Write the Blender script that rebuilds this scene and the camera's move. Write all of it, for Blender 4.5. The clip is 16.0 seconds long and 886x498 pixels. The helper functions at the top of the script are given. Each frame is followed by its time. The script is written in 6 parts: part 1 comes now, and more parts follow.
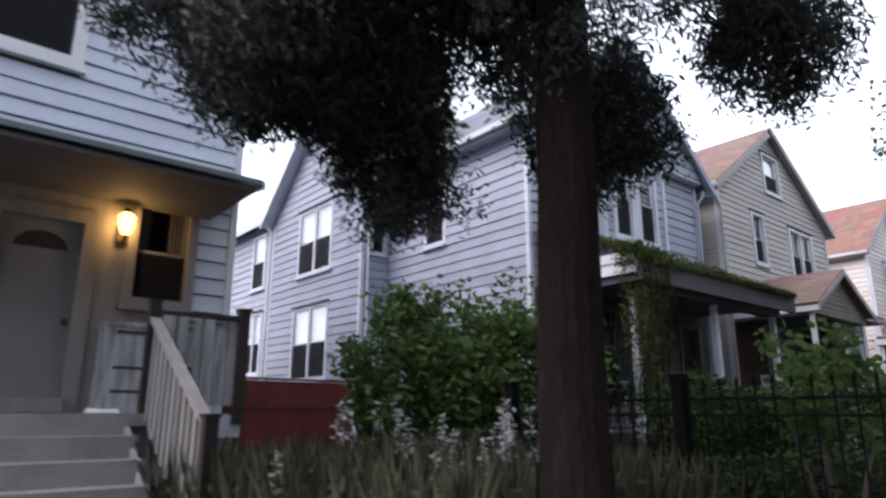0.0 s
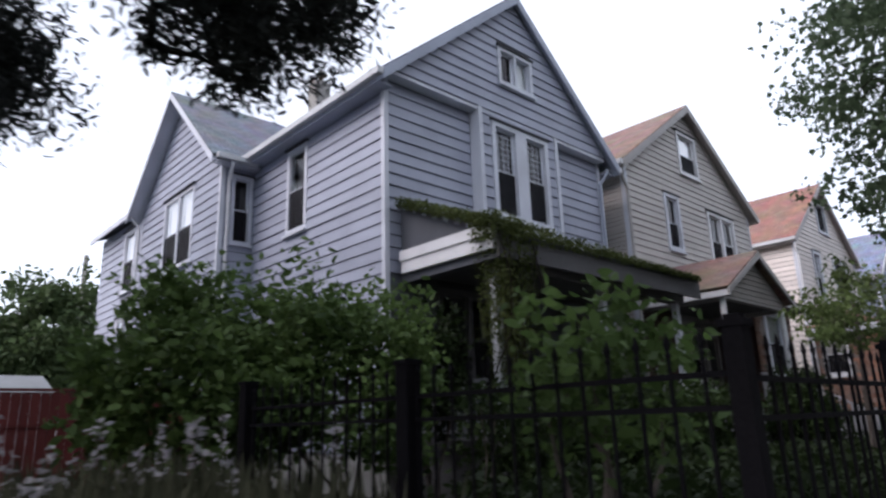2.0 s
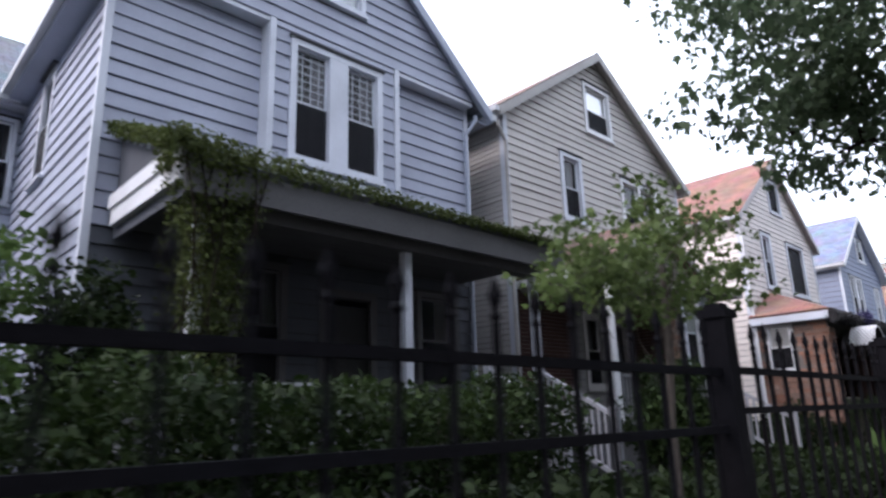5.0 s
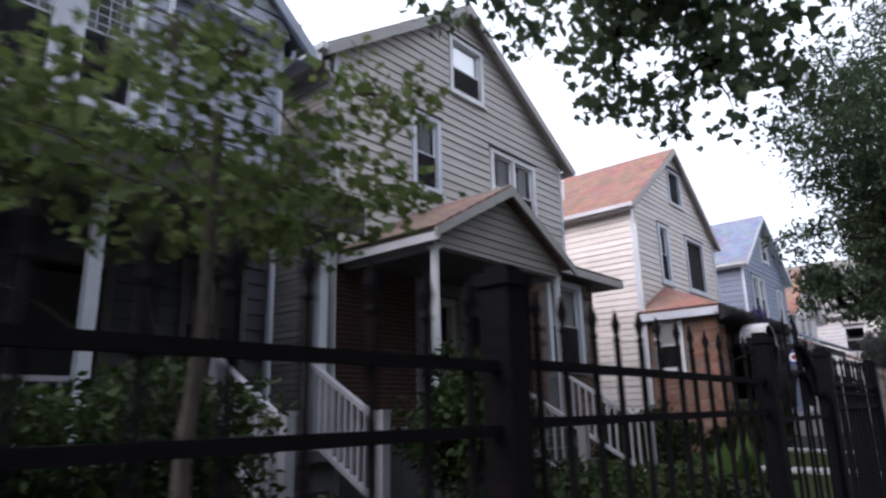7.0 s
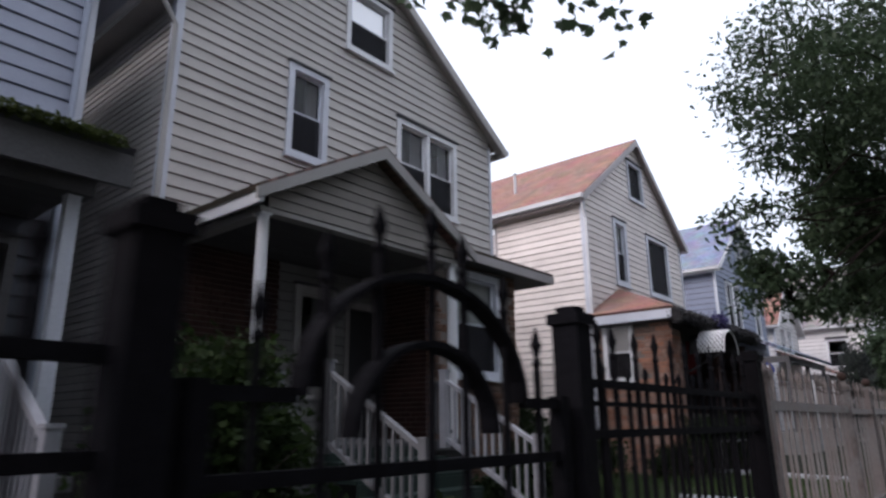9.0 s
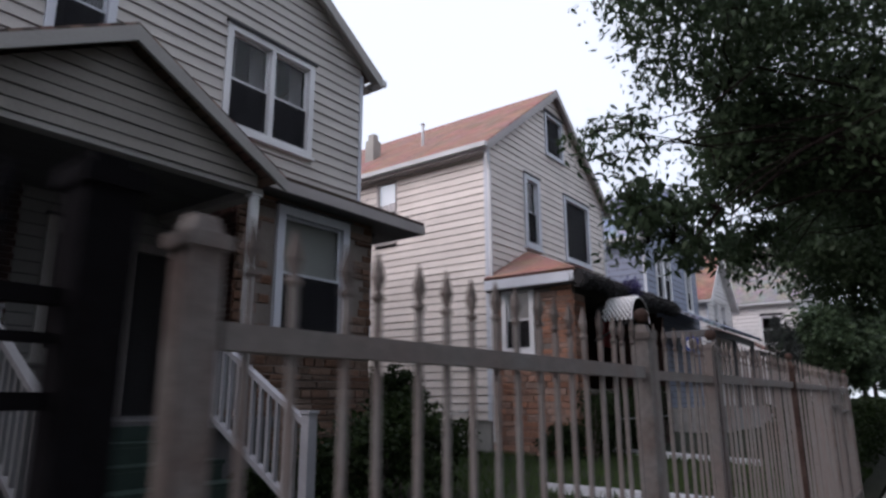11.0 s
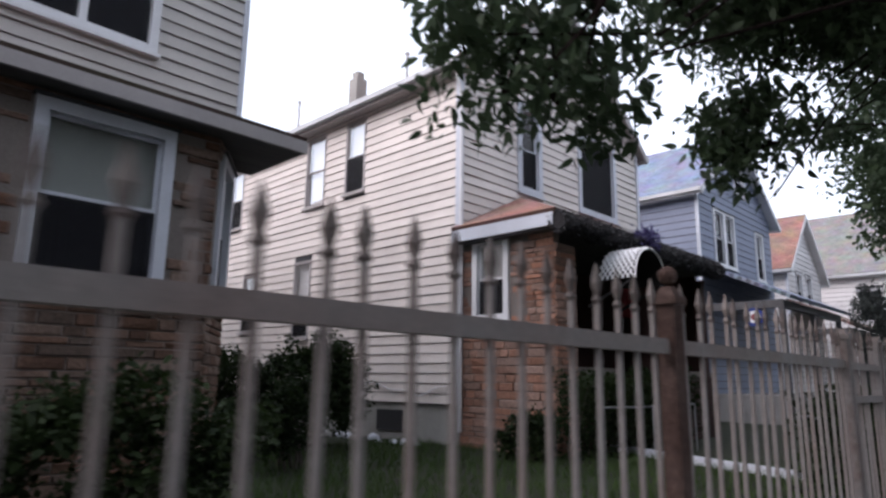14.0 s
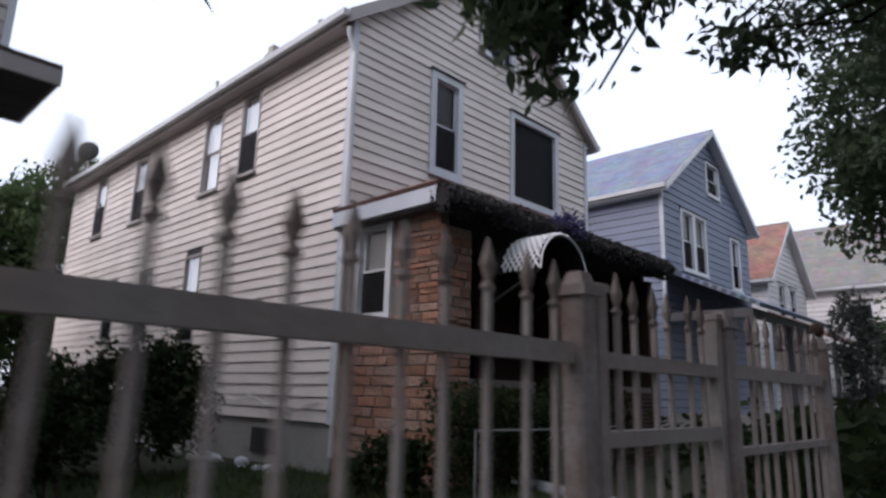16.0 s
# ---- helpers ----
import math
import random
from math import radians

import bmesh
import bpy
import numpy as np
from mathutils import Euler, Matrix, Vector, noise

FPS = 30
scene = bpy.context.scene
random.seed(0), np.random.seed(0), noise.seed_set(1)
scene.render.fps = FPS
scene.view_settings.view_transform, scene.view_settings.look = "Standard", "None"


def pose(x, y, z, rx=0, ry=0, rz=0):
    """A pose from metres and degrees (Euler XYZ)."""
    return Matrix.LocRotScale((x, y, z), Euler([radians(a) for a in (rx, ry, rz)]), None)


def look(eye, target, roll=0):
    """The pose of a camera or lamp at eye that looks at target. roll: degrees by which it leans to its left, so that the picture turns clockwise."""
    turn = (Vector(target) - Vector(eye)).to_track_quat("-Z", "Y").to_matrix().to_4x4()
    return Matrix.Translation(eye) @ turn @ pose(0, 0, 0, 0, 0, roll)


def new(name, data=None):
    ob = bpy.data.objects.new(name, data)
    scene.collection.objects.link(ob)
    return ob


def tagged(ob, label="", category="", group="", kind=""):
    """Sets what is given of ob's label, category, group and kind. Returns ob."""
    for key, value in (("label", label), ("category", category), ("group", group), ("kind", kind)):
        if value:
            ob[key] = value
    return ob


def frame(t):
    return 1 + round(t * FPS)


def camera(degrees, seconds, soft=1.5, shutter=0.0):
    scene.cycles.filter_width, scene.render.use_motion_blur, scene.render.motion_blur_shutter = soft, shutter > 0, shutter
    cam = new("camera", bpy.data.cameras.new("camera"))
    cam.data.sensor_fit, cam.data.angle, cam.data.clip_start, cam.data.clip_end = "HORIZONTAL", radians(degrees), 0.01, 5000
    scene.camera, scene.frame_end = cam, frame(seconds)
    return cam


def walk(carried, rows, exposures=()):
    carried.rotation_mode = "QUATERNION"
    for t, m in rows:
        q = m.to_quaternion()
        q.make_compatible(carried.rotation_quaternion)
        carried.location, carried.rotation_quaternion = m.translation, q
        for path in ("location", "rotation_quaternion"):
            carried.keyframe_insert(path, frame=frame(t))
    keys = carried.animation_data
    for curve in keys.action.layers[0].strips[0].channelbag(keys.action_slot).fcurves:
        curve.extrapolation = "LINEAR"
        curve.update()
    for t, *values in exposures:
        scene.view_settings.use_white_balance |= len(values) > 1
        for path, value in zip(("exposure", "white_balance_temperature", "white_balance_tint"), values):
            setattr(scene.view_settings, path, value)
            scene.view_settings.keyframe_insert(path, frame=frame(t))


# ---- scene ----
cam = camera(68.8, 16.0, soft=2.6, shutter=0.5)
METRES, EYE, TILT, LEAN, TURN = 23.5, 1.3, 0.0, 0.0, -39.7
ROWS = [
    (0.0, 0.0, 0.0, 0.0, -0.04, 14.33, -0.15),
    (0.5, 0.0216, 0.0224, 0.0001, -0.75, 12.99, -2.12),
    (1.0, 0.0441, 0.0418, 0.0004, -0.87, 15.86, -0.2),
    (1.5, 0.065, 0.0606, -0.0007, -2.36, 13.71, -0.14),
    (2.0, 0.089, 0.0807, -0.0006, -2.83, 14.91, 1.79),
    (2.5, 0.1107, 0.1039, 0.0001, -2.65, 14.73, 0.06),
    (3.0, 0.1348, 0.124, -0.0008, -3.49, 18.45, 4.18),
    (5.5, 0.2598, 0.2271, 0.0031, -3.97, 14.25, 1.15),
    (6.0, 0.2847, 0.2502, 0.0034, -7.07, 16.6, 2.35),
    (6.5, 0.3088, 0.272, 0.0032, -5.94, 13.68, 1.7),
    (7.0, 0.3336, 0.294, 0.0037, -9.29, 14.23, 1.24),
    (7.5, 0.3571, 0.3131, 0.0036, -7.04, 13.45, -1.12),
    (8.0, 0.3821, 0.3333, 0.0046, -11.22, 14.12, -1.75),
    (8.5, 0.4058, 0.35, 0.0039, -6.68, 14.4, -2.26),
    (9.0, 0.4285, 0.3708, 0.0043, -9.98, 15.17, 0.52),
    (9.5, 0.452, 0.3881, 0.0052, -7.78, 16.61, -2.27),
    (10.0, 0.4754, 0.4084, 0.0045, -15.93, 14.77, -0.47),
    (12.5, 0.5981, 0.5035, 0.0018, -9.71, 10.09, 1.69),
    (13.0, 0.6192, 0.5235, 0.0016, -11.83, 10.3, 0.15),
    (13.5, 0.6436, 0.543, 0.0033, -7.73, 12.89, 3.12),
    (14.0, 0.6646, 0.563, 0.0027, -6.16, 11.34, -0.79),
    (14.5, 0.6909, 0.5846, 0.0038, -4.82, 12.28, 1.63),
    (15.0, 0.714, 0.6061, 0.0034, -7.69, 11.27, 0.48),
    (15.5, 0.7357, 0.6244, 0.0029, -6.3, 13.75, 3.51),
    (16.0, 0.7582, 0.6468, 0.0032, -6.3, 12.64, -1.5),
]
walk(cam, [(t, pose(0, 0, EYE, TILT, LEAN, TURN) @ pose(METRES * x, METRES * y, METRES * z, 90 + pitch, roll, yaw)) for t, x, y, z, yaw, pitch, roll in ROWS],
     exposures=[(0.0, 0.1, 5960, 13), (0.5, -0.1, 5960, 13), (1.0, -0.32, 5960, 13), (1.5, -0.26, 5960, 13), (2.0, -0.24, 5980, 13), (3.0, -0.32, 6000, 13), (5.5, 0.48, 5800, 13), (6.5, 0.3, 5830, 13), (7.0, 0.06, 5900, 13), (8.0, -0.28, 5960, 13), (8.5, -0.34, 5960, 13), (9.0, -0.26, 5960, 13), (10.0, -0.54, 5980, 13), (12.5, -0.12, 5960, 13), (13.0, 0.09, 5960, 13), (13.5, -0.04, 5960, 13), (14.0, -0.06, 5960, 13), (15.0, -0.26, 5960, 13), (16.0, -0.46, 5960, 13)])

# ---------------- world, sun, exposure ----------------
world = bpy.data.worlds.new("dusk_sky")
scene.world = world
world.use_nodes = True
wn, wl = world.node_tree.nodes, world.node_tree.links
wn.clear()
sky = wn.new("ShaderNodeTexSky")
sky.sky_type, sky.sun_disc = "NISHITA", False
sky.sun_elevation, sky.sun_rotation = radians(42), radians(-73)
sky.air_density, sky.dust_density, sky.ozone_density = 1.0, 3.0, 1.0
haze = wn.new("ShaderNodeMixRGB")
haze.inputs[0].default_value = 0.8
haze.inputs[2].default_value = (9.0, 9.15, 9.6, 1)
bg = wn.new("ShaderNodeBackground")
bg.inputs["Strength"].default_value = 0.195
wo = wn.new("ShaderNodeOutputWorld")
wl.new(sky.outputs[0], haze.inputs[1])
wl.new(haze.outputs[0], bg.inputs["Color"])
wl.new(bg.outputs[0], wo.inputs["Surface"])

sun_data = bpy.data.lights.new("sun", "SUN")
sun_data.energy, sun_data.angle, sun_data.color = 3.3, radians(45), (1.0, 0.86, 0.80)
sun = new("sun", sun_data)
sun.matrix_world = look((-20, 8, 17), (0, 0, 0))

# ---------------- materials ----------------
def shader(name):
    m = bpy.data.materials.new(name)
    m.use_nodes = True
    nt = m.node_tree
    return m, nt, nt.nodes["Principled BSDF"], nt.nodes["Material Output"]


def surface(name, color, rough=0.6, metal=0.0, big=1.2, fine=40.0, stain=0.25, grain=0.12, bump=0.15, vary=0.0, island=0.0, stretch=(1, 1, 1), stain_color=None, spec=0.25, alt=None):
    """A painted, wooden, stony or metal surface: base colour, stains at a large scale, grain and relief at a fine one."""
    m, nt, bsdf, out = shader(name)
    N, L = nt.nodes, nt.links
    geo = N.new("ShaderNodeNewGeometry")
    mp = N.new("ShaderNodeMapping")
    mp.inputs["Scale"].default_value = stretch
    L.new(geo.outputs["Position"], mp.inputs["Vector"])
    n1, n2 = N.new("ShaderNodeTexNoise"), N.new("ShaderNodeTexNoise")
    n1.inputs["Scale"].default_value, n1.inputs["Detail"].default_value = big, 6
    n2.inputs["Scale"].default_value, n2.inputs["Detail"].default_value = fine, 4
    L.new(mp.outputs[0], n1.inputs["Vector"])
    L.new(mp.outputs[0], n2.inputs["Vector"])
    ramp = N.new("ShaderNodeMapRange")
    ramp.inputs[1].default_value, ramp.inputs[2].default_value = 0.35, 0.75
    ramp.inputs[3].default_value, ramp.inputs[4].default_value = 0.0, stain
    L.new(n1.outputs["Fac"], ramp.inputs[0])
    mix1 = N.new("ShaderNodeMixRGB")
    sc = stain_color or tuple(c * 0.45 for c in color)
    mix1.inputs[1].default_value, mix1.inputs[2].default_value = (*color, 1), (*sc, 1)
    L.new(ramp.outputs[0], mix1.inputs[0])
    if alt:
        pick = N.new("ShaderNodeObjectInfo" if vary else "ShaderNodeNewGeometry")
        scale, mod, blend = N.new("ShaderNodeMath"), N.new("ShaderNodeMath"), N.new("ShaderNodeMixRGB")
        scale.operation, mod.operation = "MULTIPLY", "FRACT"
        scale.inputs[1].default_value = 7.31
        L.new(pick.outputs["Random" if vary else "Random Per Island"], scale.inputs[0])
        L.new(scale.outputs[0], mod.inputs[0])
        blend.inputs[1].default_value, blend.inputs[2].default_value = (*color, 1), (*alt, 1)
        L.new(mod.outputs[0], blend.inputs[0])
        L.new(blend.outputs[0], mix1.inputs[1])
    hsv = N.new("ShaderNodeHueSaturation")
    val = N.new("ShaderNodeMapRange")
    val.inputs[1].default_value, val.inputs[2].default_value = 0.25, 0.75
    val.inputs[3].default_value, val.inputs[4].default_value = 1 - grain, 1 + grain
    L.new(n2.outputs["Fac"], val.inputs[0])
    last = val.outputs[0]
    for amount, kind, sock in ((vary, "ShaderNodeObjectInfo", "Random"), (island, "ShaderNodeNewGeometry", "Random Per Island")):
        if amount:
            info, mr, mu = N.new(kind), N.new("ShaderNodeMapRange"), N.new("ShaderNodeMath")
            mr.inputs[3].default_value, mr.inputs[4].default_value = 1 - amount, 1 + amount
            mu.operation = "MULTIPLY"
            L.new(info.outputs[sock], mr.inputs[0])
            L.new(mr.outputs[0], mu.inputs[0])
            L.new(last, mu.inputs[1])
            last = mu.outputs[0]
    L.new(mix1.outputs[0], hsv.inputs["Color"])
    L.new(last, hsv.inputs["Value"])
    L.new(hsv.outputs[0], bsdf.inputs["Base Color"])
    bsdf.inputs["Roughness"].default_value, bsdf.inputs["Metallic"].default_value = rough, metal
    bsdf.inputs["Specular IOR Level"].default_value = spec
    if bump:
        bp = N.new("ShaderNodeBump")
        bp.inputs["Strength"].default_value, bp.inputs["Distance"].default_value = bump, 0.02
        L.new(n2.outputs["Fac"], bp.inputs["Height"])
        L.new(bp.outputs[0], bsdf.inputs["Normal"])
    return m


def shingles(name, color, dark):
    """Asphalt shingles: courses with staggered tabs in the relief, each tab of its own shade."""
    m, nt, bsdf, out = shader(name)
    N, L = nt.nodes, nt.links
    co = N.new("ShaderNodeTexCoord")
    br = N.new("ShaderNodeTexBrick")
    br.inputs["Scale"].default_value = 1.0
    br.inputs["Brick Width"].default_value, br.inputs["Row Height"].default_value = 0.3, 0.14
    br.inputs["Mortar Size"].default_value = 0.008
    br.inputs["Color1"].default_value, br.inputs["Color2"].default_value = (*color, 1), (*[c * 0.72 for c in color], 1)
    br.inputs["Mortar"].default_value = (*dark, 1)
    L.new(co.outputs["UV"], br.inputs["Vector"])
    nz = N.new("ShaderNodeTexNoise")
    nz.inputs["Scale"].default_value, nz.inputs["Detail"].default_value = 1.4, 7
    geo = N.new("ShaderNodeNewGeometry")
    L.new(geo.outputs["Position"], nz.inputs["Vector"])
    mx = N.new("ShaderNodeMixRGB")
    mx.blend_type = "MULTIPLY"
    mx.inputs[0].default_value = 0.6
    L.new(br.outputs["Color"], mx.inputs[1])
    L.new(nz.outputs["Color"], mx.inputs[2])
    cr = N.new("ShaderNodeHueSaturation")
    cr.inputs["Value"].default_value = 1.35
    L.new(mx.outputs[0], cr.inputs["Color"])
    L.new(cr.outputs[0], bsdf.inputs["Base Color"])
    bp = N.new("ShaderNodeBump")
    bp.inputs["Strength"].default_value, bp.inputs["Distance"].default_value = 0.5, 0.015
    L.new(br.outputs["Fac"], bp.inputs["Height"])
    bp.invert = True
    L.new(bp.outputs[0], bsdf.inputs["Normal"])
    bsdf.inputs["Roughness"].default_value = 0.9
    return m


def foliage(name, dark, light, gloss=0.45, trans=0.35):
    """Leaves: each of its own green, part of the light coming through."""
    m, nt, bsdf, out = shader(name)
    N, L = nt.nodes, nt.links
    geo = N.new("ShaderNodeNewGeometry")
    nz = N.new("ShaderNodeTexNoise")
    nz.inputs["Scale"].default_value = 1.1
    L.new(geo.outputs["Position"], nz.inputs["Vector"])
    ad = N.new("ShaderNodeMath")
    ad.operation = "MULTIPLY_ADD"
    ad.inputs[1].default_value = 0.55
    L.new(geo.outputs["Random Per Island"], ad.inputs[0])
    sb = N.new("ShaderNodeMath")
    sb.operation = "MULTIPLY_ADD"
    sb.inputs[1].default_value, sb.inputs[2].default_value = 1.4, -0.45
    L.new(nz.outputs["Fac"], sb.inputs[0])
    L.new(sb.outputs[0], ad.inputs[2])
    ad.use_clamp = True
    mx = N.new("ShaderNodeMixRGB")
    mx.inputs[1].default_value, mx.inputs[2].default_value = (*dark, 1), (*light, 1)
    L.new(ad.outputs[0], mx.inputs[0])
    L.new(mx.outputs[0], bsdf.inputs["Base Color"])
    bsdf.inputs["Roughness"].default_value = gloss
    bsdf.inputs["Specular IOR Level"].default_value = 0.18
    tr = N.new("ShaderNodeBsdfTranslucent")
    L.new(mx.outputs[0], tr.inputs["Color"])
    ms = N.new("ShaderNodeMixShader")
    ms.inputs[0].default_value = trans
    L.new(bsdf.outputs[0], ms.inputs[1])
    L.new(tr.outputs[0], ms.inputs[2])
    L.new(ms.outputs[0], out.inputs["Surface"])
    return m


def glass(name, tint=(0.88, 0.91, 0.91), ior=1.5):
    m, nt, bsdf, out = shader(name)
    N, L = nt.nodes, nt.links
    tp, gl, fr, ms = N.new("ShaderNodeBsdfTransparent"), N.new("ShaderNodeBsdfGlossy"), N.new("ShaderNodeLayerWeight"), N.new("ShaderNodeMixShader")
    tp.inputs["Color"].default_value = (*tint, 1)
    gl.inputs["Roughness"].default_value = 0.02
    gl.inputs["Color"].default_value = (1, 1, 1, 1)
    base = ((ior - 1) / (ior + 1)) ** 2
    fr.inputs["Blend"].default_value = 0.5
    pw, ma = N.new("ShaderNodeMath"), N.new("ShaderNodeMath")
    pw.operation, ma.operation = "POWER", "MULTIPLY_ADD"
    pw.inputs[1].default_value = 5.0
    ma.inputs[1].default_value, ma.inputs[2].default_value = 1 - base, base
    L.new(fr.outputs["Facing"], pw.inputs[0])
    L.new(pw.outputs[0], ma.inputs[0])
    nz, bp = N.new("ShaderNodeTexNoise"), N.new("ShaderNodeBump")
    nz.inputs["Scale"].default_value = 2.5
    bp.inputs["Strength"].default_value, bp.inputs["Distance"].default_value = 0.06, 0.02
    L.new(nz.outputs["Fac"], bp.inputs["Height"])
    L.new(bp.outputs[0], gl.inputs["Normal"])
    L.new(ma.outputs[0], ms.inputs[0])
    L.new(tp.outputs[0], ms.inputs[1])
    L.new(gl.outputs[0], ms.inputs[2])
    L.new(ms.outputs[0], out.inputs["Surface"])
    return m


def glow(name, color, power):
    m, nt, bsdf, out = shader(name)
    bsdf.inputs["Base Color"].default_value = (*color, 1)
    bsdf.inputs["Emission Color"].default_value = (*color, 1)
    bsdf.inputs["Emission Strength"].default_value = power
    return m


SIDING_A = surface("pale_blue_siding", (0.56, 0.60, 0.70), 0.5, stain=0.22, grain=0.05, vary=0.05, bump=0.05)
SIDING_B = surface("blue_grey_siding", (0.345, 0.364, 0.44), 0.5, stain=0.3, grain=0.06, vary=0.07, bump=0.06)
SIDING_C = surface("cream_siding", (0.465, 0.437, 0.41), 0.5, stain=0.25, grain=0.06, vary=0.05, bump=0.06)
SIDING_D = surface("ivory_siding", (0.70, 0.64, 0.60), 0.5, stain=0.25, grain=0.06, vary=0.06, bump=0.06)
SIDING_E = surface("slate_blue_siding", (0.215, 0.242, 0.32), 0.6, stain=0.2, grain=0.06, vary=0.05, bump=0.06)
SIDING_F = surface("white_siding", (0.68, 0.66, 0.66), 0.6, stain=0.2, grain=0.05, vary=0.05, bump=0.06)
SHEATH = surface("dark_sheathing", (0.06, 0.06, 0.065), 0.9, stain=0.2)
TRIM_GREY = surface("grey_white_trim", (0.60, 0.62, 0.68), 0.45, stain=0.35, grain=0.06, bump=0.06)
TRIM_WHITE = surface("white_trim", (0.72, 0.72, 0.74), 0.45, stain=0.35, grain=0.06, bump=0.06)
GUTTER = surface("gutter_metal", (0.55, 0.56, 0.58), 0.35, stain=0.4, grain=0.05, bump=0.03)
# near-black, so the lack of light indoors lies in the colour
INSIDE = surface("unlit_room_plaster", (0.06, 0.055, 0.05), 0.9, stain=0.3)
# white slats that stand in for bright sky reflected in the sashes
SKY_WHITE = surface("sky_white_slats", (0.86, 0.85, 0.87), 0.8, stain=0.12)
BLIND_GREY = surface("dusty_blind", (0.36, 0.355, 0.34), 0.8, stain=0.2)
CURTAIN = surface("curtain", (0.17, 0.16, 0.17), 0.9, stain=0.5, big=3, stretch=(9, 9, 0.6))
PANE = glass("window_glass", ior=1.38)
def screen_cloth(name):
    """Insect screen, also laid over unlit panes: a dark weave that lets a part of the light through."""
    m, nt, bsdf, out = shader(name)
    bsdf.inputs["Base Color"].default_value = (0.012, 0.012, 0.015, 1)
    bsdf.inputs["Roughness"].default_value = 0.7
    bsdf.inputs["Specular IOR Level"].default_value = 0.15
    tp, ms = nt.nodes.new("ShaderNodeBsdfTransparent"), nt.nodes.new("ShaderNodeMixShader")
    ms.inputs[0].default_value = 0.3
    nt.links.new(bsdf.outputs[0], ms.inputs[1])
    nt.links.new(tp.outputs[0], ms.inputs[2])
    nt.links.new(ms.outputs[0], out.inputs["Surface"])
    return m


SCREEN = screen_cloth("insect_screen_or_shade")
PANE_STORM = glass("double_storm_glass", (0.92, 0.94, 0.95), 4.2)
ROOF_RED = shingles("red_brown_shingles", (0.30, 0.165, 0.13), (0.10, 0.05, 0.04))
ROOF_BROWN = shingles("brown_shingles", (0.26, 0.17, 0.14), (0.07, 0.05, 0.04))
ROOF_GREY = shingles("grey_shingles", (0.20, 0.22, 0.26), (0.05, 0.05, 0.06))
ROOF_BLUE = shingles("blue_grey_shingles", (0.23, 0.265, 0.36), (0.08, 0.09, 0.12))
IRON = surface("black_iron", (0.007, 0.007, 0.009), 0.7, metal=0.0, stain=0.4, stain_color=(0.011, 0.008, 0.007), grain=0.2, bump=0.2, spec=0.03)
IRON_PALE = surface("pale_painted_iron", (0.225, 0.21, 0.203), 0.6, stain=0.38, stain_color=(0.19, 0.10, 0.07), big=4, grain=0.12, bump=0.2)
POST_PALE = surface("rust_stained_painted_iron", (0.215, 0.2, 0.192), 0.65, stain=0.75, stain_color=(0.1, 0.048, 0.033), big=6, grain=0.18, bump=0.3)
RUST = surface("rusty_iron", (0.05, 0.027, 0.021), 0.8, stain=0.26, stain_color=(0.22, 0.17, 0.15), big=5, grain=0.25, bump=0.4)
WOOD_GREY = surface("weathered_wood", (0.33, 0.31, 0.30), 0.8, stain=0.5, grain=0.2, stretch=(6, 6, 0.7), bump=0.3, vary=0.12)
WOOD_DARK = surface("dark_wood", (0.035, 0.028, 0.027), 0.6, stain=0.3, grain=0.2, stretch=(5, 5, 0.7))
WOOD_RED = surface("red_painted_wood", (0.13, 0.027, 0.023), 0.6, stain=0.5, grain=0.15, stretch=(5, 5, 0.7), vary=0.12)
PANEL_WORN = surface("worn_whitewashed_boards", (0.42, 0.42, 0.44), 0.8, stain=0.7, stain_color=(0.10, 0.095, 0.09), big=2.5, grain=0.2, stretch=(6, 6, 0.8), bump=0.3, vary=0.1)
STEP_PAINT = surface("grey_painted_steps", (0.29, 0.28, 0.275), 0.7, stain=0.5, grain=0.12, big=3)
CONCRETE = surface("concrete", (0.34, 0.33, 0.31), 0.9, stain=0.5, grain=0.15, bump=0.3)
BRICK_BROWN = surface("brown_stone_brick", (0.135, 0.073, 0.048), 0.9, stain=0.35, grain=0.3, vary=0.35, bump=0.9, fine=22, alt=(0.155, 0.115, 0.093))
# worn white, lowered to grey because tree shade is included in it
RAIL_WHITE = surface("worn_white_rail_paint", (0.34, 0.34, 0.37), 0.5, stain=0.45, grain=0.08)
# dim copy of the white rail paint, for rails in porch shade
RAIL_DIM = surface("dimmed_grey_rail_paint", (0.19, 0.19, 0.2), 0.6, stain=0.5, grain=0.1)
# the blue-grey siding again, with the porch's shade put into its colour
SHADED_SIDING = surface("shaded_blue_grey_siding", (0.08, 0.085, 0.1), 0.7, stain=0.4, grain=0.08, vary=0.08)
TRIM_B = surface("blue_grey_trim", (0.36, 0.39, 0.47), 0.5, stain=0.3, grain=0.06)
TRIM_C = surface("cream_grey_trim", (0.37, 0.355, 0.34), 0.5, stain=0.35, grain=0.06)
TRIM_D = surface("brown_grey_trim", (0.40, 0.37, 0.365), 0.5, stain=0.35, grain=0.06)
# weathered paint, darkened further so that porch shade lies in the colour
PORCH_DARK = surface("shaded_weathered_porch_paint", (0.115, 0.112, 0.116), 0.8, stain=0.5, grain=0.15, stretch=(1, 6, 1))
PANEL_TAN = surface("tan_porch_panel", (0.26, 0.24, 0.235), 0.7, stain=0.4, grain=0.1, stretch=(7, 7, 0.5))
BRICK = surface("pink_brown_stone_brick", (0.30, 0.15, 0.10), 0.9, stain=0.35, grain=0.3, vary=0.2, bump=0.9, fine=22, alt=(0.29, 0.205, 0.17))
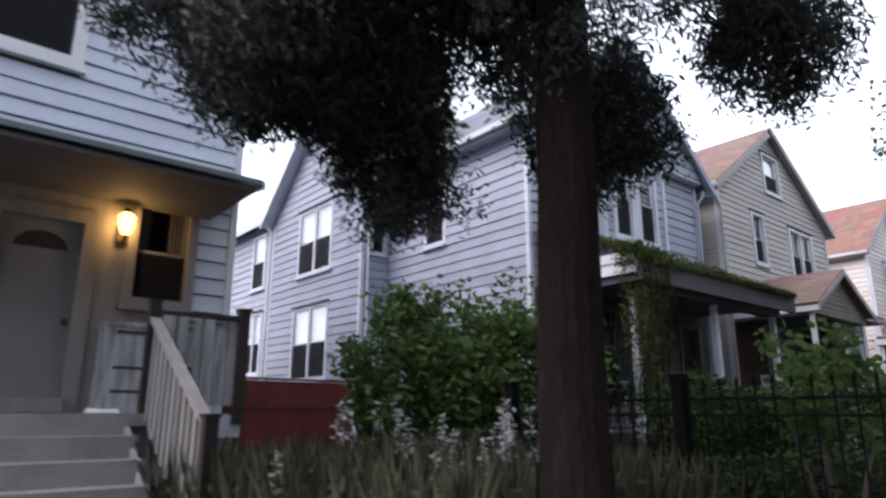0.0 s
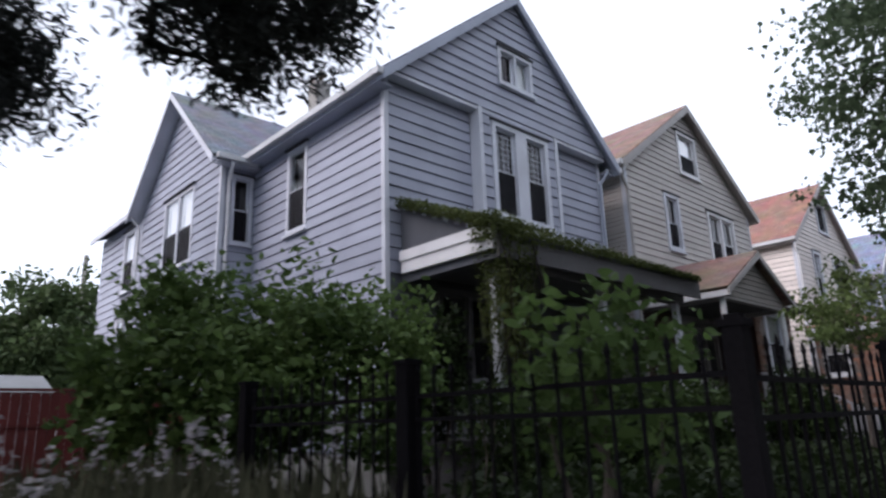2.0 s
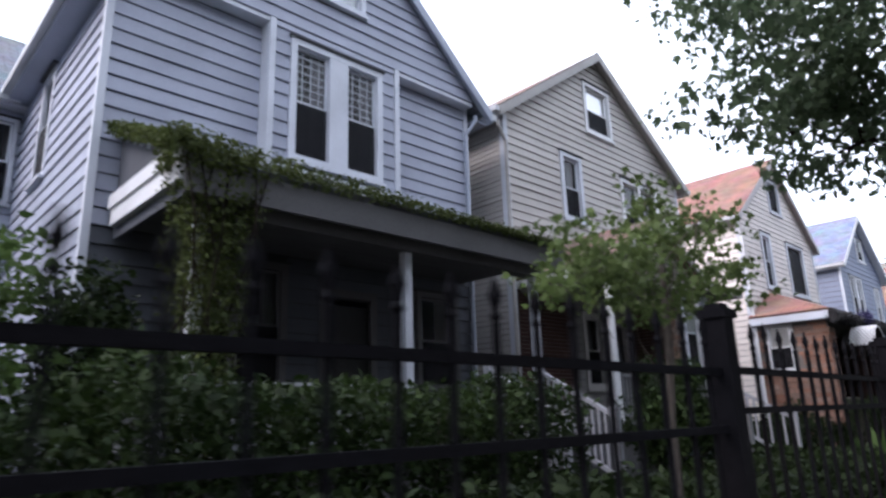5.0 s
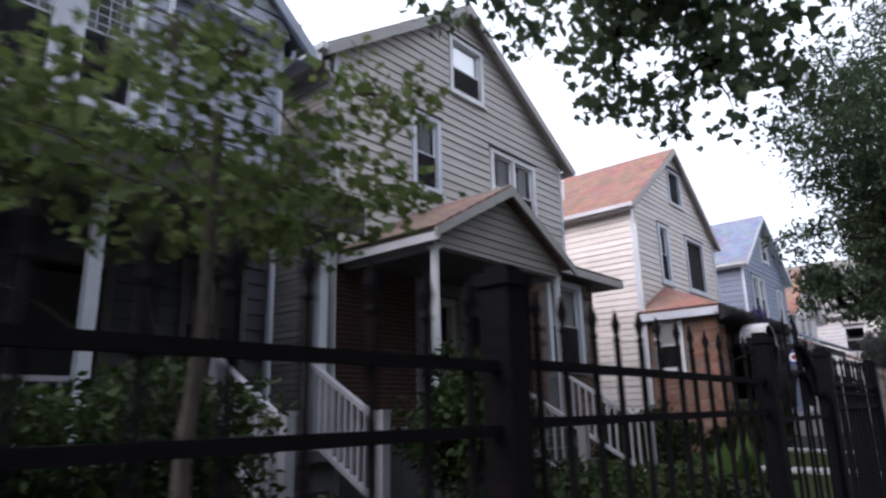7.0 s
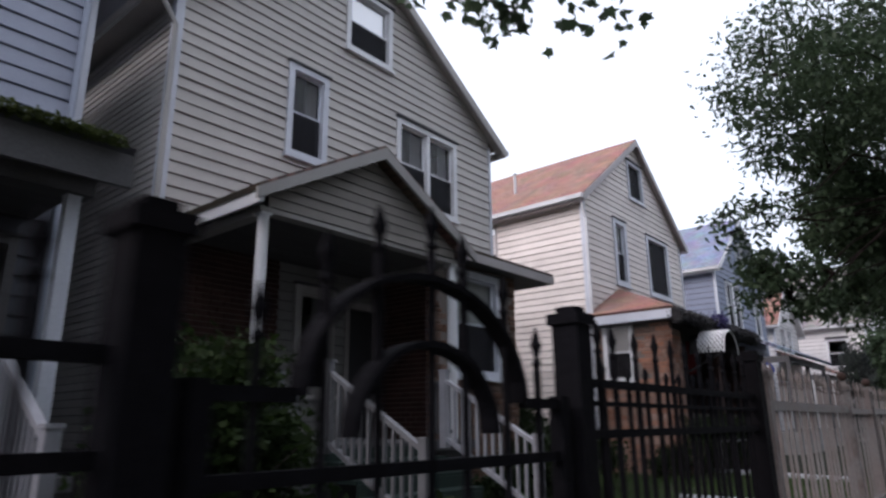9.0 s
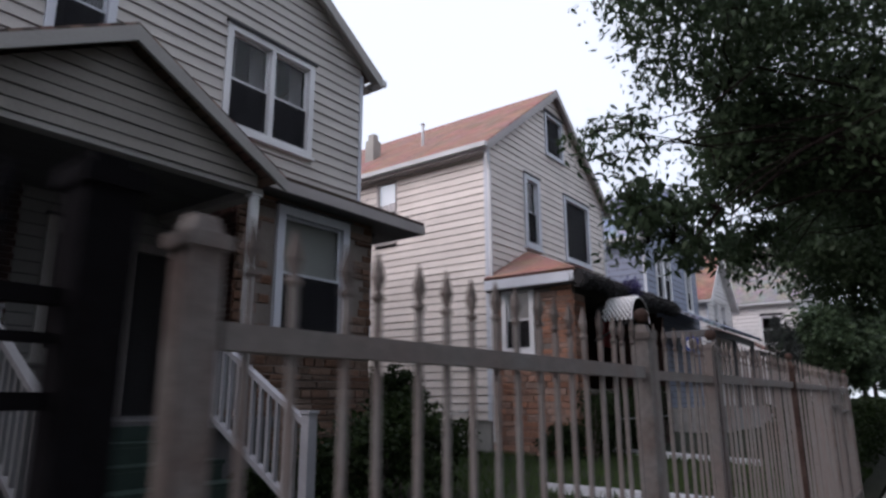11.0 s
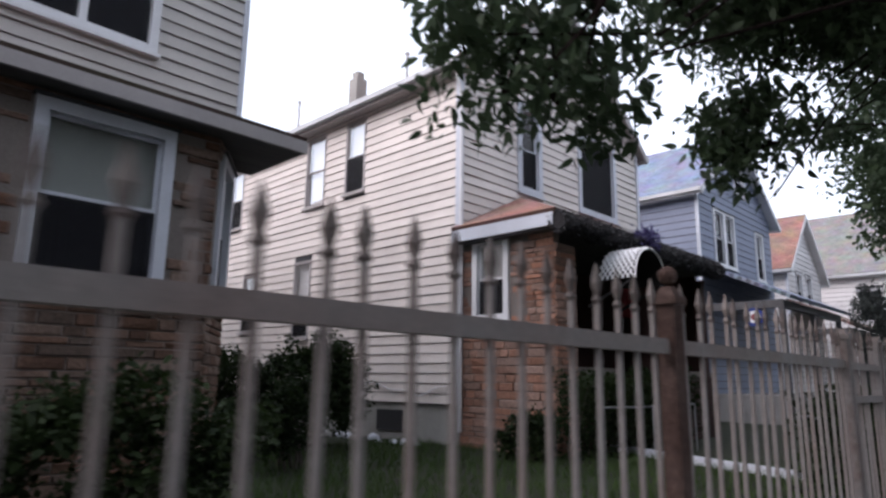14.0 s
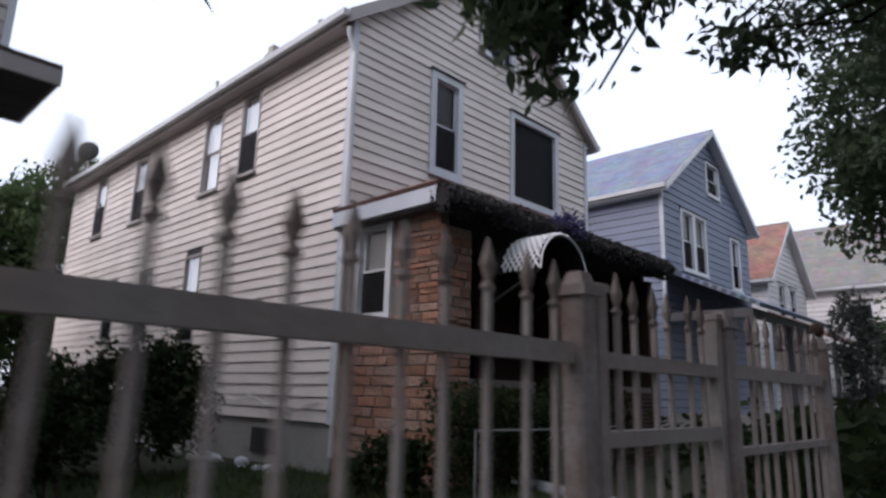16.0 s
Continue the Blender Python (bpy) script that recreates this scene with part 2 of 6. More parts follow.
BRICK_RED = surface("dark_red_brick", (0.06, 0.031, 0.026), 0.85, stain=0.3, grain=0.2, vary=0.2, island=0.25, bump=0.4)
MORTAR = surface("mortar", (0.19, 0.165, 0.15), 0.95, stain=0.3, grain=0.2)
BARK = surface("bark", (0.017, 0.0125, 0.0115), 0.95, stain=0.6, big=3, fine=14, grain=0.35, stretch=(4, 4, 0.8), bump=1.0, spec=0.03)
BARK_GREY = surface("grey_bark", (0.10, 0.085, 0.075), 0.95, stain=0.6, big=3, fine=14, grain=0.35, stretch=(4, 4, 0.8), bump=1.0)
SOIL = surface("lawn_soil", (0.022, 0.028, 0.014), 0.95, stain=0.7, stain_color=(0.025, 0.02, 0.016), big=1.5, grain=0.4, bump=0.8)
ASPHALT = surface("asphalt", (0.05, 0.05, 0.052), 0.9, stain=0.4, grain=0.3, fine=120, bump=0.4)
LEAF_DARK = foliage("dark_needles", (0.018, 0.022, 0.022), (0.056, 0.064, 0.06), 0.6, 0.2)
LEAF_MAPLE = foliage("maple_leaves", (0.042, 0.062, 0.036), (0.10, 0.142, 0.076), 0.5, 0.5)
LEAF_ASH = foliage("ash_leaves", (0.024, 0.038, 0.021), (0.066, 0.098, 0.05), 0.5, 0.38)
LEAF_BUSH = foliage("bush_leaves", (0.024, 0.046, 0.013), (0.12, 0.185, 0.055), 0.6, 0.4)
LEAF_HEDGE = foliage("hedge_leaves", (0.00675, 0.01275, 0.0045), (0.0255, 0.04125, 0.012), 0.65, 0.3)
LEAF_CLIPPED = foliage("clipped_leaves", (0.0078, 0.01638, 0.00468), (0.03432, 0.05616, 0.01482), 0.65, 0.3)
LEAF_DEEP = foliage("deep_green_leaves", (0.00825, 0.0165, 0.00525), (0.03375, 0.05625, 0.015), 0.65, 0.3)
LEAF_VINE = foliage("vine_leaves", (0.027, 0.04, 0.012), (0.105, 0.128, 0.04), 0.65, 0.35)
LEAF_FAR = foliage("far_leaves", (0.03, 0.05, 0.02), (0.09, 0.13, 0.05), 0.6, 0.3)
LEAF_SAPLING = foliage("young_maple_leaves", (0.04, 0.06, 0.02), (0.14, 0.19, 0.065), 0.6, 0.45)
GRASS = foliage("grass_blades", (0.025, 0.046, 0.014), (0.075, 0.12, 0.035), 0.7, 0.3)
WEED = foliage("weed_stems", (0.022, 0.028, 0.014), (0.095, 0.1, 0.065), 0.75, 0.3)
PETAL = foliage("white_petals", (0.18, 0.175, 0.19), (0.42, 0.41, 0.43), 0.7, 0.3)
LAMP_GLASS = glow("lit_lamp_glass", (1.0, 0.55, 0.14), 5.0)
BRONZE = surface("dark_bronze", (0.06, 0.045, 0.03), 0.5, metal=0.6, stain=0.3)
DOOR_PAINT = surface("pale_grey_door", (0.2, 0.2, 0.205), 0.4, stain=0.25, grain=0.05)
LATTICE = surface("white_lattice", (0.75, 0.75, 0.77), 0.5, stain=0.25)
SHAG = surface("tarred_awning_edge", (0.035, 0.033, 0.035), 0.95, stain=0.4, fine=25, grain=0.4, bump=1.0)
SHAG_LEAF = foliage("tarred_shag", (0.02, 0.02, 0.022), (0.095, 0.092, 0.095), 0.6, 0.1)
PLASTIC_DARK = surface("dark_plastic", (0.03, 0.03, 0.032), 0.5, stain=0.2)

# ---------------- building helpers ----------------
Z = Vector((0, 0, 1))


def root(name, x, y, z, label, category, group="", kind=""):
    ob = new(name)
    ob.location = (x, y, z)
    ob.empty_display_size = 0.2
    return tagged(ob, label, category, group, kind)


def hang(ob, parent):
    ob.parent = parent
    if parent.data is None and parent.parent is None:
        ob.matrix_parent_inverse = Matrix.Translation(-parent.location)
    return ob


def mesh_of(name, bm, material):
    me = bpy.data.meshes.new(name)
    bmesh.ops.recalc_face_normals(bm, faces=bm.faces[:])
    bm.to_mesh(me)
    bm.free()
    me.materials.append(material)
    return me


def part(name, bm, material, parent, label=""):
    ob = hang(new(name, mesh_of(name, bm, material)), parent)
    return tagged(ob, label)


def solo(name, bm, material, label, category="", kind="", group=""):
    return tagged(new(name, mesh_of(name, bm, material)), label, category, group, kind)


def hexa(bm, lo, hi):
    """A block between two quads of points."""
    a = [bm.verts.new(p) for p in lo]
    b = [bm.verts.new(p) for p in hi]
    n = len(a)
    bm.faces.new(a[::-1])
    bm.faces.new(b)
    for i in range(n):
        j = (i + 1) % n
        bm.faces.new((a[i], a[j], b[j], b[i]))
    return bm


def box(bm, x0, x1, y0, y1, z0, z1):
    return hexa(bm, [(x0, y0, z0), (x1, y0, z0), (x1, y1, z0), (x0, y1, z0)], [(x0, y0, z1), (x1, y0, z1), (x1, y1, z1), (x0, y1, z1)])


def beam(bm, a, b, w, h, up=Z):
    """A straight bar of section w by h from a to b."""
    a, b = Vector(a), Vector(b)
    d = (b - a).normalized()
    s = d.cross(up)
    s = s.normalized() if s.length > 1e-4 else Vector((1, 0, 0))
    t = s.cross(d)
    q = [(-w / 2, -h / 2), (w / 2, -h / 2), (w / 2, h / 2), (-w / 2, h / 2)]
    return hexa(bm, [a + s * i + t * j for i, j in q], [b + s * i + t * j for i, j in q])


def tube(bm, points, radii, n=8):
    """A round limb through points, of changing radius."""
    rings = []
    pts = [Vector(p) for p in points]
    for i, p in enumerate(pts):
        d = (pts[min(i + 1, len(pts) - 1)] - pts[max(i - 1, 0)]).normalized()
        s = d.cross(Vector((0.31, 0.95, 0.12))).normalized()
        t = d.cross(s)
        rings.append([bm.verts.new(p + (s * math.cos(2 * math.pi * k / n) + t * math.sin(2 * math.pi * k / n)) * radii[i]) for k in range(n)])
    for a, b in zip(rings, rings[1:]):
        for k in range(n):
            bm.faces.new((a[k], a[(k + 1) % n], b[(k + 1) % n], b[k]))
    bm.faces.new(rings[0][::-1])
    bm.faces.new(rings[-1])
    return bm


class Side:
    """A wall's plane: u along it from a corner, z up, d outwards."""

    def __init__(self, x, y, along, out):
        self.o, self.u, self.n = Vector((x, y, 0)), Vector((*along, 0)), Vector((*out, 0))

    def at(self, u, z, d=0.0):
        return self.o + self.u * u + Z * z + self.n * d

    def block(self, bm, u0, u1, z0, z1, d0, d1):
        return hexa(bm, [self.at(u, z, d0) for u, z in ((u0, z0), (u1, z0), (u1, z1), (u0, z1))], [self.at(u, z, d1) for u, z in ((u0, z0), (u1, z0), (u1, z1), (u0, z1))])


def clip(poly, a, b, c):
    """The part of a polygon in (u, z) where a*u + b*z <= c."""
    out = []
    for i, p in enumerate(poly):
        q = poly[(i + 1) % len(poly)]
        fp, fq = a * p[0] + b * p[1] - c, a * q[0] + b * q[1] - c
        if fp <= 0:
            out.append(p)
        if fp * fq < 0:
            k = fp / (fp - fq)
            out.append((p[0] + (q[0] - p[0]) * k, p[1] + (q[1] - p[1]) * k))
    return out


def wall(house, side, u0, u1, z0, z1, material, openings=(), peak=None, course=0.225, core=SHEATH, thick=0.14, lip=0.03, boards=True, name="wall", gap=0.075):
    """A boarded wall with openings (u0, u1, z0, z1) through it; with peak (u, z) it ends in a gable above z1."""
    holes = [o for o in openings if o]
    us = sorted({u0, u1, *[v for o in holes for v in o[:2]]})
    top = peak[1] if peak else z1
    zs = sorted({z0, z1, top, *[v for o in holes for v in o[2:4]]})
    slopes = []
    if peak:
        for ue in (u0, u1):
            a, b = (peak[1] - z1), (ue - peak[0])
            c = a * ue + b * z1
            if a * peak[0] + b * z1 > c:
                a, b, c = -a, -b, -c
            slopes.append((a, b, c))
    bm = bmesh.new()
    for ua, ub in zip(us, us[1:]):
        for za, zb in zip(zs, zs[1:]):
            mu, mz = (ua + ub) / 2, (za + zb) / 2
            if any(o[0] < mu < o[1] and o[2] < mz < o[3] for o in holes):
                continue
            poly = [(ua, za), (ub, za), (ub, zb), (ua, zb)]
            for s in slopes:
                poly = clip(poly, *s) if poly else poly
            if len(poly) > 2:
                hexa(bm, [side.at(u, z, -thick) for u, z in poly], [side.at(u, z, 0) for u, z in poly])
    bmesh.ops.remove_doubles(bm, verts=bm.verts[:], dist=0.0004)
    core_ob = part(name, bm, core, house)
    if not boards:
        return core_ob

    def limits(z):
        if not peak or z <= z1:
            return u0, u1
        k = min(1, (z - z1) / (peak[1] - z1))
        return u0 + (peak[0] - u0) * k, u1 + (peak[0] - u1) * k

    za = z0
    while za < top - 0.03:
        zb = min(za + course, top)
        (la, ra), (lb, rb) = limits(za), limits(zb)
        cuts = sorted((o[0], o[1]) for o in holes if o[2] < zb - 0.05 and o[3] > za + 0.05)
        spans, left = [], (la, lb)
        for c0, c1 in cuts:
            if c1 <= left[0] or c0 >= ra:
                continue
            if c0 > left[0] + 0.02:
                spans.append((*left, c0, c0))
            left = (c1, c1)
        if ra > left[0] + 0.02:
            spans.append((*left, ra, rb))
        for a0, b0, a1, b1 in spans:
            b1 = max(b0 + 0.01, b1)
            bm = bmesh.new()
            m = max(1, min(10, round((a1 - a0) / 1.2)))
            # boards stop short, so dark sheathing draws the shadow line below each
            low = [za + course * gap + random.uniform(-0.005, 0.006) for _ in range(m + 1)]
            out = [lip + random.uniform(-0.006, 0.007) for _ in range(m + 1)]
            rows = []
            for i in range(m + 1):
                ua, ub = a0 + (a1 - a0) * i / m, b0 + (b1 - b0) * i / m
                rows.append([bm.verts.new(side.at(*p)) for p in ((ua, low[i], 0.0), (ua, low[i], out[i]), (ub, zb, 0.006), (ub, zb, 0.0))])
            for p, q in zip(rows, rows[1:]):
                for k in range(4):
                    bm.faces.new((p[k], p[(k + 1) % 4], q[(k + 1) % 4], q[k]))
            bm.faces.new(rows[0][::-1])
            bm.faces.new(rows[-1])
            bmesh.ops.recalc_face_normals(bm, faces=bm.faces[:])
            part("board", bm, material, core_ob)
        za = zb
    return core_ob


def ring(bm, side, u0, u1, z0, z1, c, d0, d1):
    """A closed frame of width c round an opening, mitred at its corners."""
    loops = []
    for e, d in ((0, d0), (0, d1), (c, d1), (c, d0)):
        loops.append([bm.verts.new(side.at(u, z, d)) for u, z in ((u0 - e, z0 - e), (u1 + e, z0 - e), (u1 + e, z1 + e), (u0 - e, z1 + e))])
    for i in range(4):
        a, b = loops[i], loops[(i + 1) % 4]
        for k in range(4):
            bm.faces.new((a[k], a[(k + 1) % 4], b[(k + 1) % 4], b[k]))


def window(house, side, u0, u1, z0, z1, trim=TRIM_WHITE, lights=1, casing=0.1, blind_or_sky=0.0, leaded=False, fixed=False, cap=True, curtain=True, mull=0.09, screen=1, cloth=SKY_WHITE, flush=False):
    """A sash window in its casing; u0 to z1 is the opening. Returns the opening for the wall."""
    bm = bmesh.new()
    proud, near, s = (0.034, 0.045, 0.028) if flush else (0.055, 0.0, 0.04)
    ring(bm, side, u0, u1, z0, z1, casing, -0.1, proud)
    win = part("window", bm, trim, house)
    w = (u1 - u0 - mull * (lights - 1)) / lights
    for k in range(1, lights):
        bm = bmesh.new()
        side.block(bm, u0 + k * w + (k - 1) * mull, u0 + k * (w + mull), z0, z1, -0.1, proud - 0.005)
        part("mullion", bm, trim, win)
    bm = bmesh.new()
    side.block(bm, u0 - casing - 0.03, u1 + casing + 0.03, z0 - casing - 0.05, z0 - casing, 0.0, 0.1)
    part("sill", bm, trim, win)
    if cap:
        bm = bmesh.new()
        side.block(bm, u0 - casing - 0.03, u1 + casing + 0.03, z1 + casing, z1 + casing + 0.035, 0.0, 0.09)
        part("drip_cap", bm, SHEATH, win)
    zm = z0 + (z1 - z0) * 0.5
    for k in range(lights):
        a = u0 + k * (w + mull)
        b = a + w
        drop = blind_or_sky[k] if isinstance(blind_or_sky, tuple) else blind_or_sky
        halves = [("pane", z0, z1, -0.05)] if fixed else [("lower_sash", z0, zm + 0.02, -0.075), ("upper_sash", zm - 0.02, z1, -0.04)]
        for nm, c, d, dep in halves:
            dep += near
            bm = bmesh.new()
            ring(bm, side, a + s, b - s, c + s, d - s, s, dep - 0.03, dep)
            part("sash" if fixed else nm, bm, trim, win)
            if leaded and nm == "upper_sash":
                bm = bmesh.new()
                for i in (0.25, 0.5, 0.75):
                    side.block(bm, a + (b - a) * i - 0.006, a + (b - a) * i + 0.006, c, d, dep - 0.02, dep - 0.008)
                for i in (0.16, 0.3, 0.44, 0.58, 0.72, 0.86):
                    side.block(bm, a, b, c + (d - c) * i - 0.005, c + (d - c) * i + 0.005, dep - 0.021, dep - 0.009)
                tagged(part("leading", bm, trim, win), kind="stuff")
            bm = bmesh.new()
            quad = [bm.verts.new(side.at(u, z, dep - 0.015)) for u, z in ((a + s, c + s), (b - s, c + s), (b - s, d - s), (a + s, d - s))]
            bm.faces.new(quad if side.u.cross(Z).dot(side.n) > 0 else quad[::-1])
            pane = part("pane", bm, PANE_STORM if drop and (nm != "lower_sash" or drop > 0.9) and (side.n.x < 0 or z1 > 9) else PANE, win)
            pane.visible_shadow = False
        # 1: insect screen on the lower sash; 2: dark sheet for an unlit room
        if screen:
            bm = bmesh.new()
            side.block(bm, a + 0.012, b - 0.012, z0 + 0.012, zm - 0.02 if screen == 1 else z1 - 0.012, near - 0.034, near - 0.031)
            part("insect_screen_or_shade", bm, SCREEN, win)
        # white cloth imitates reflected sky; the grey cloth is a blind
        if drop:
            bm = bmesh.new()
            zz = z1 - (z1 - z0) * drop
            while zz < z1 - 0.02:
                hexa(bm, [side.at(a, zz, -0.128), side.at(b, zz, -0.128), side.at(b, zz + 0.045, -0.12), side.at(a, zz + 0.045, -0.12)],
                     [side.at(a, zz, -0.125), side.at(b, zz, -0.125), side.at(b, zz + 0.045, -0.117), side.at(a, zz + 0.045, -0.117)])
                zz += 0.04
            part("blind_or_sky", bm, cloth, win)
        if curtain:
            bm = bmesh.new()
            n = 10
            for e0, e1 in ((a - 0.05, a + w * 0.32), (b - w * 0.32, b + 0.05)):
                row = [(e0 + (e1 - e0) * i / n, -0.22 - 0.02 * (i % 2)) for i in range(n + 1)]
                for (ua, da), (ub, db) in zip(row, row[1:]):
                    hexa(bm, [side.at(ua, z0 - 0.1, da), side.at(ub, z0 - 0.1, db), side.at(ub, z1 + 0.05, db), side.at(ua, z1 + 0.05, da)],
                         [side.at(ua, z0 - 0.1, da + 0.004), side.at(ub, z0 - 0.1, db + 0.004), side.at(ub, z1 + 0.05, db + 0.004), side.at(ua, z1 + 0.05, da + 0.004)])
            part("curtain", bm, CURTAIN, win)
    return (u0 - casing * 0.98, u1 + casing * 0.98, z0 - casing * 0.98, z1 + casing * 0.98)


def slab(name, house, quad, thick, material, label=""):
    """A roof plane: four points, eave to ridge, with UVs in metres for its courses."""
    q = [Vector(p) for p in quad]
    n = (q[1] - q[0]).cross(q[-1] - q[0]).normalized()
    if n.z < 0:
        n = -n
    bm = bmesh.new()
    hexa(bm, [p - n * thick for p in q], q)
    bmesh.ops.recalc_face_normals(bm, faces=bm.faces[:])
    uv = bm.loops.layers.uv.new("UVMap")
    e = (q[1] - q[0]).normalized()
    f = n.cross(e)
    for face in bm.faces:
        for lp in face.loops:
            v = lp.vert.co - q[0]
            lp[uv].uv = (v.dot(e), v.dot(f))
    return part(name, bm, material, house, label)


def gable_roof(house, x0, x1, xp, y0, y1, ze, zp, material, over=0.35, front=0.4, trim=TRIM_WHITE, gutters=(1, 1)):
    """Two roof planes with the ridge along y, rake boards at the front, gutters along the eaves."""
    for xe, g in ((x0, gutters[0]), (x1, gutters[1])):
        k = (zp - ze) / abs(xp - xe)
        s = -1 if xe < xp else 1
        xo, zo = xe + s * over, ze - k * over
        slab("roof", house, [(xo, y0 - front, zo + 0.1), (xo, y1 + 0.2, zo + 0.1), (xp, y1 + 0.2, zp + 0.1), (xp, y0 - front, zp + 0.1)], 0.07, material)
        bm = bmesh.new()
        lo = [(xo, y0 - front - 0.025, zo - 0.16), (xp, y0 - front - 0.025, zp - 0.16), (xp, y0 - front - 0.025, zp + 0.07), (xo, y0 - front - 0.025, zo + 0.07)]
        hexa(bm, lo, [(a, b + 0.045, c) for a, b, c in lo])
        bmesh.ops.recalc_face_normals(bm, faces=bm.faces[:])
        part("rake_board", bm, trim, house)
        bm = bmesh.new()
        lo = [(xo, y0 - front + 0.02, zo - 0.02), (xp, y0 - front + 0.02, zp - 0.02), (xp, y0 - front + 0.02, zp + 0.012), (xo, y0 - front + 0.02, zo + 0.012)]
        hexa(bm, lo, [(a, y0 + 0.02, c) for a, b, c in lo])
        bmesh.ops.recalc_face_normals(bm, faces=bm.faces[:])
        part("rake_soffit", bm, trim, house)
        bm = bmesh.new()
        box(bm, min(xo, xe), max(xo, xe), y0 + 0.01, y1, zo - 0.14, zo - 0.11)
        part("soffit", bm, trim, house)
        bm = bmesh.new()
        box(bm, xo - 0.02 if s < 0 else xo, xo if s < 0 else xo + 0.02, y0 - front, y1, zo - 0.15, zo + 0.04)
        part("fascia", bm, trim, house)
        if g:
            bm = bmesh.new()
            ga, gb = (xo - 0.14, xo - 0.02) if s < 0 else (xo + 0.02, xo + 0.14)
            box(bm, ga, gb, y0 - front, y1, zo - 0.075, zo - 0.06)
            gx = ga if s < 0 else gb - 0.012
            box(bm, gx, gx + 0.012, y0 - front, y1, zo - 0.06, zo + 0.05)
            box(bm, ga, gb, y0 - front - 0.012, y0 - front, zo - 0.075, zo + 0.05)
            part("gutter", bm, GUTTER, house)


def downpipe(house, x, y, z0, z1, jog=(0.0, 0.0), r=0.04, material=TRIM_WHITE):
    bm = bmesh.new()
    tube(bm, [(x + jog[0], y + jog[1], z1), (x + jog[0], y + jog[1], z1 - 0.12), (x, y, z1 - 0.42), (x, y, z0)], [r] * 4, 8)
    part("downpipe", bm, material, house)


def corner_board(house, x, y, z0, z1, w=0.1):
    bm = bmesh.new()
    box(bm, x - w / 2, x + w / 2, y - w / 2, y + w / 2, z0, z1)
    part("corner_board", bm, TRIM_GREY, house)


def bricks(house, side, u0, u1, z0, z1, openings, material, w=0.21, h=0.067, joint=0.011, cap=300, rough=0.0):
    """A brick facing, brick by brick in half bond; a mortar bed behind."""
    bed = wall(house, side, u0, u1, z0, z1, None, openings, core=MORTAR, boards=False, thick=0.16, name="brick_wall")
    shared, count = {}, 0
    rest = bmesh.new()
    row = 0
    z = z0
    while z < z1 - 0.02:
        u = u0 - (w / 2 if row % 2 else 0)
        hh = h * random.choice((0.7, 1.0, 1.25)) if rough else h
        zt = min(z + hh, z1)
        while u < u1 - 0.01:
            ww = w * random.choice((0.6, 1.0, 1.3, 1.7)) if rough else w
            a, b = max(u, u0), min(u + ww, u1)
            u += ww + joint
            if b - a < 0.03 or any(o[0] < b - 0.02 and o[1] > a + 0.02 and o[2] < zt - 0.02 and o[3] > z + 0.02 for o in openings):
                continue
            dd = 0.012 + 0.006 * random.random()
            if count < cap:
                key = (round(b - a, 2), round(zt - z, 3), side.u.x != 0, random.randrange(4) if rough else 0)
                if key not in shared:
                    bm = bmesh.new()
                    s = Side(0, 0, side.u[:2], side.n[:2])
                    if rough:
                        c, e = 0.012, zt - z
                        f = b - a
                        q = lambda k, d: [s.at(x, y, d + (rough * random.uniform(-0.5, 1) if k else 0)) for x, y in ((k, k), (f - k, k), (f - k, e - k), (k, e - k))]
                        hexa(bm, q(0, 0), q(c, 0.018))
                    else:
                        s.block(bm, 0, b - a, 0, zt - z, 0, 0.014)
                    bmesh.ops.recalc_face_normals(bm, faces=bm.faces[:])
                    shared[key] = mesh_of("brick", bm, material)
                ob = hang(new("brick", shared[key]), bed)
                ob.location = side.at(a, z, random.uniform(-0.003, 0.003))
                count += 1
            else:
                side.block(rest, a, b, z, zt, 0, dd)
        z += hh + joint
        row += 1
    if len(rest.verts):
        bmesh.ops.recalc_face_normals(rest, faces=rest.faces[:])
        tagged(part("brickwork", rest, material, bed), kind="stuff")
    else:
        rest.free()
    return bed


def stair_rail(thing, a, b, height, material, n, newels=True, base=0.12, bar=0.035):
    """A sloped or level rail from a to b (the feet), with top rail, bottom rail, balusters and newels."""
    a, b = Vector(a), Vector(b)
    for nm, dz in (("top_rail", height), ("bottom_rail", base)):
        bm = bmesh.new()
        beam(bm, a + Z * dz, b + Z * dz, 0.07, 0.05)
        part(nm, bm, material, thing)
    for i in range(n):
        p = a.lerp(b, (i + 0.5) / n)
        bm = bmesh.new()
        box(bm, p.x - bar / 2, p.x + bar / 2, p.y - bar / 2, p.y + bar / 2, p.z + base, p.z + height - 0.02)
        part("baluster", bm, material, thing)
    if newels:
        for p in (a, b):
            post(thing, p.x, p.y, p.z - 0.02, p.z + height + 0.1, 0.1, material)


def post(thing, x, y, z0, z1, w, material, name="post", cap=True):
    bm = bmesh.new()
    box(bm, x - w / 2, x + w / 2, y - w / 2, y + w / 2, z0, z1)
    if cap:
        box(bm, x - w * 0.62, x + w * 0.62, y - w * 0.62, y + w * 0.62, z1, z1 + 0.03)
    return part(name, bm, material, thing)


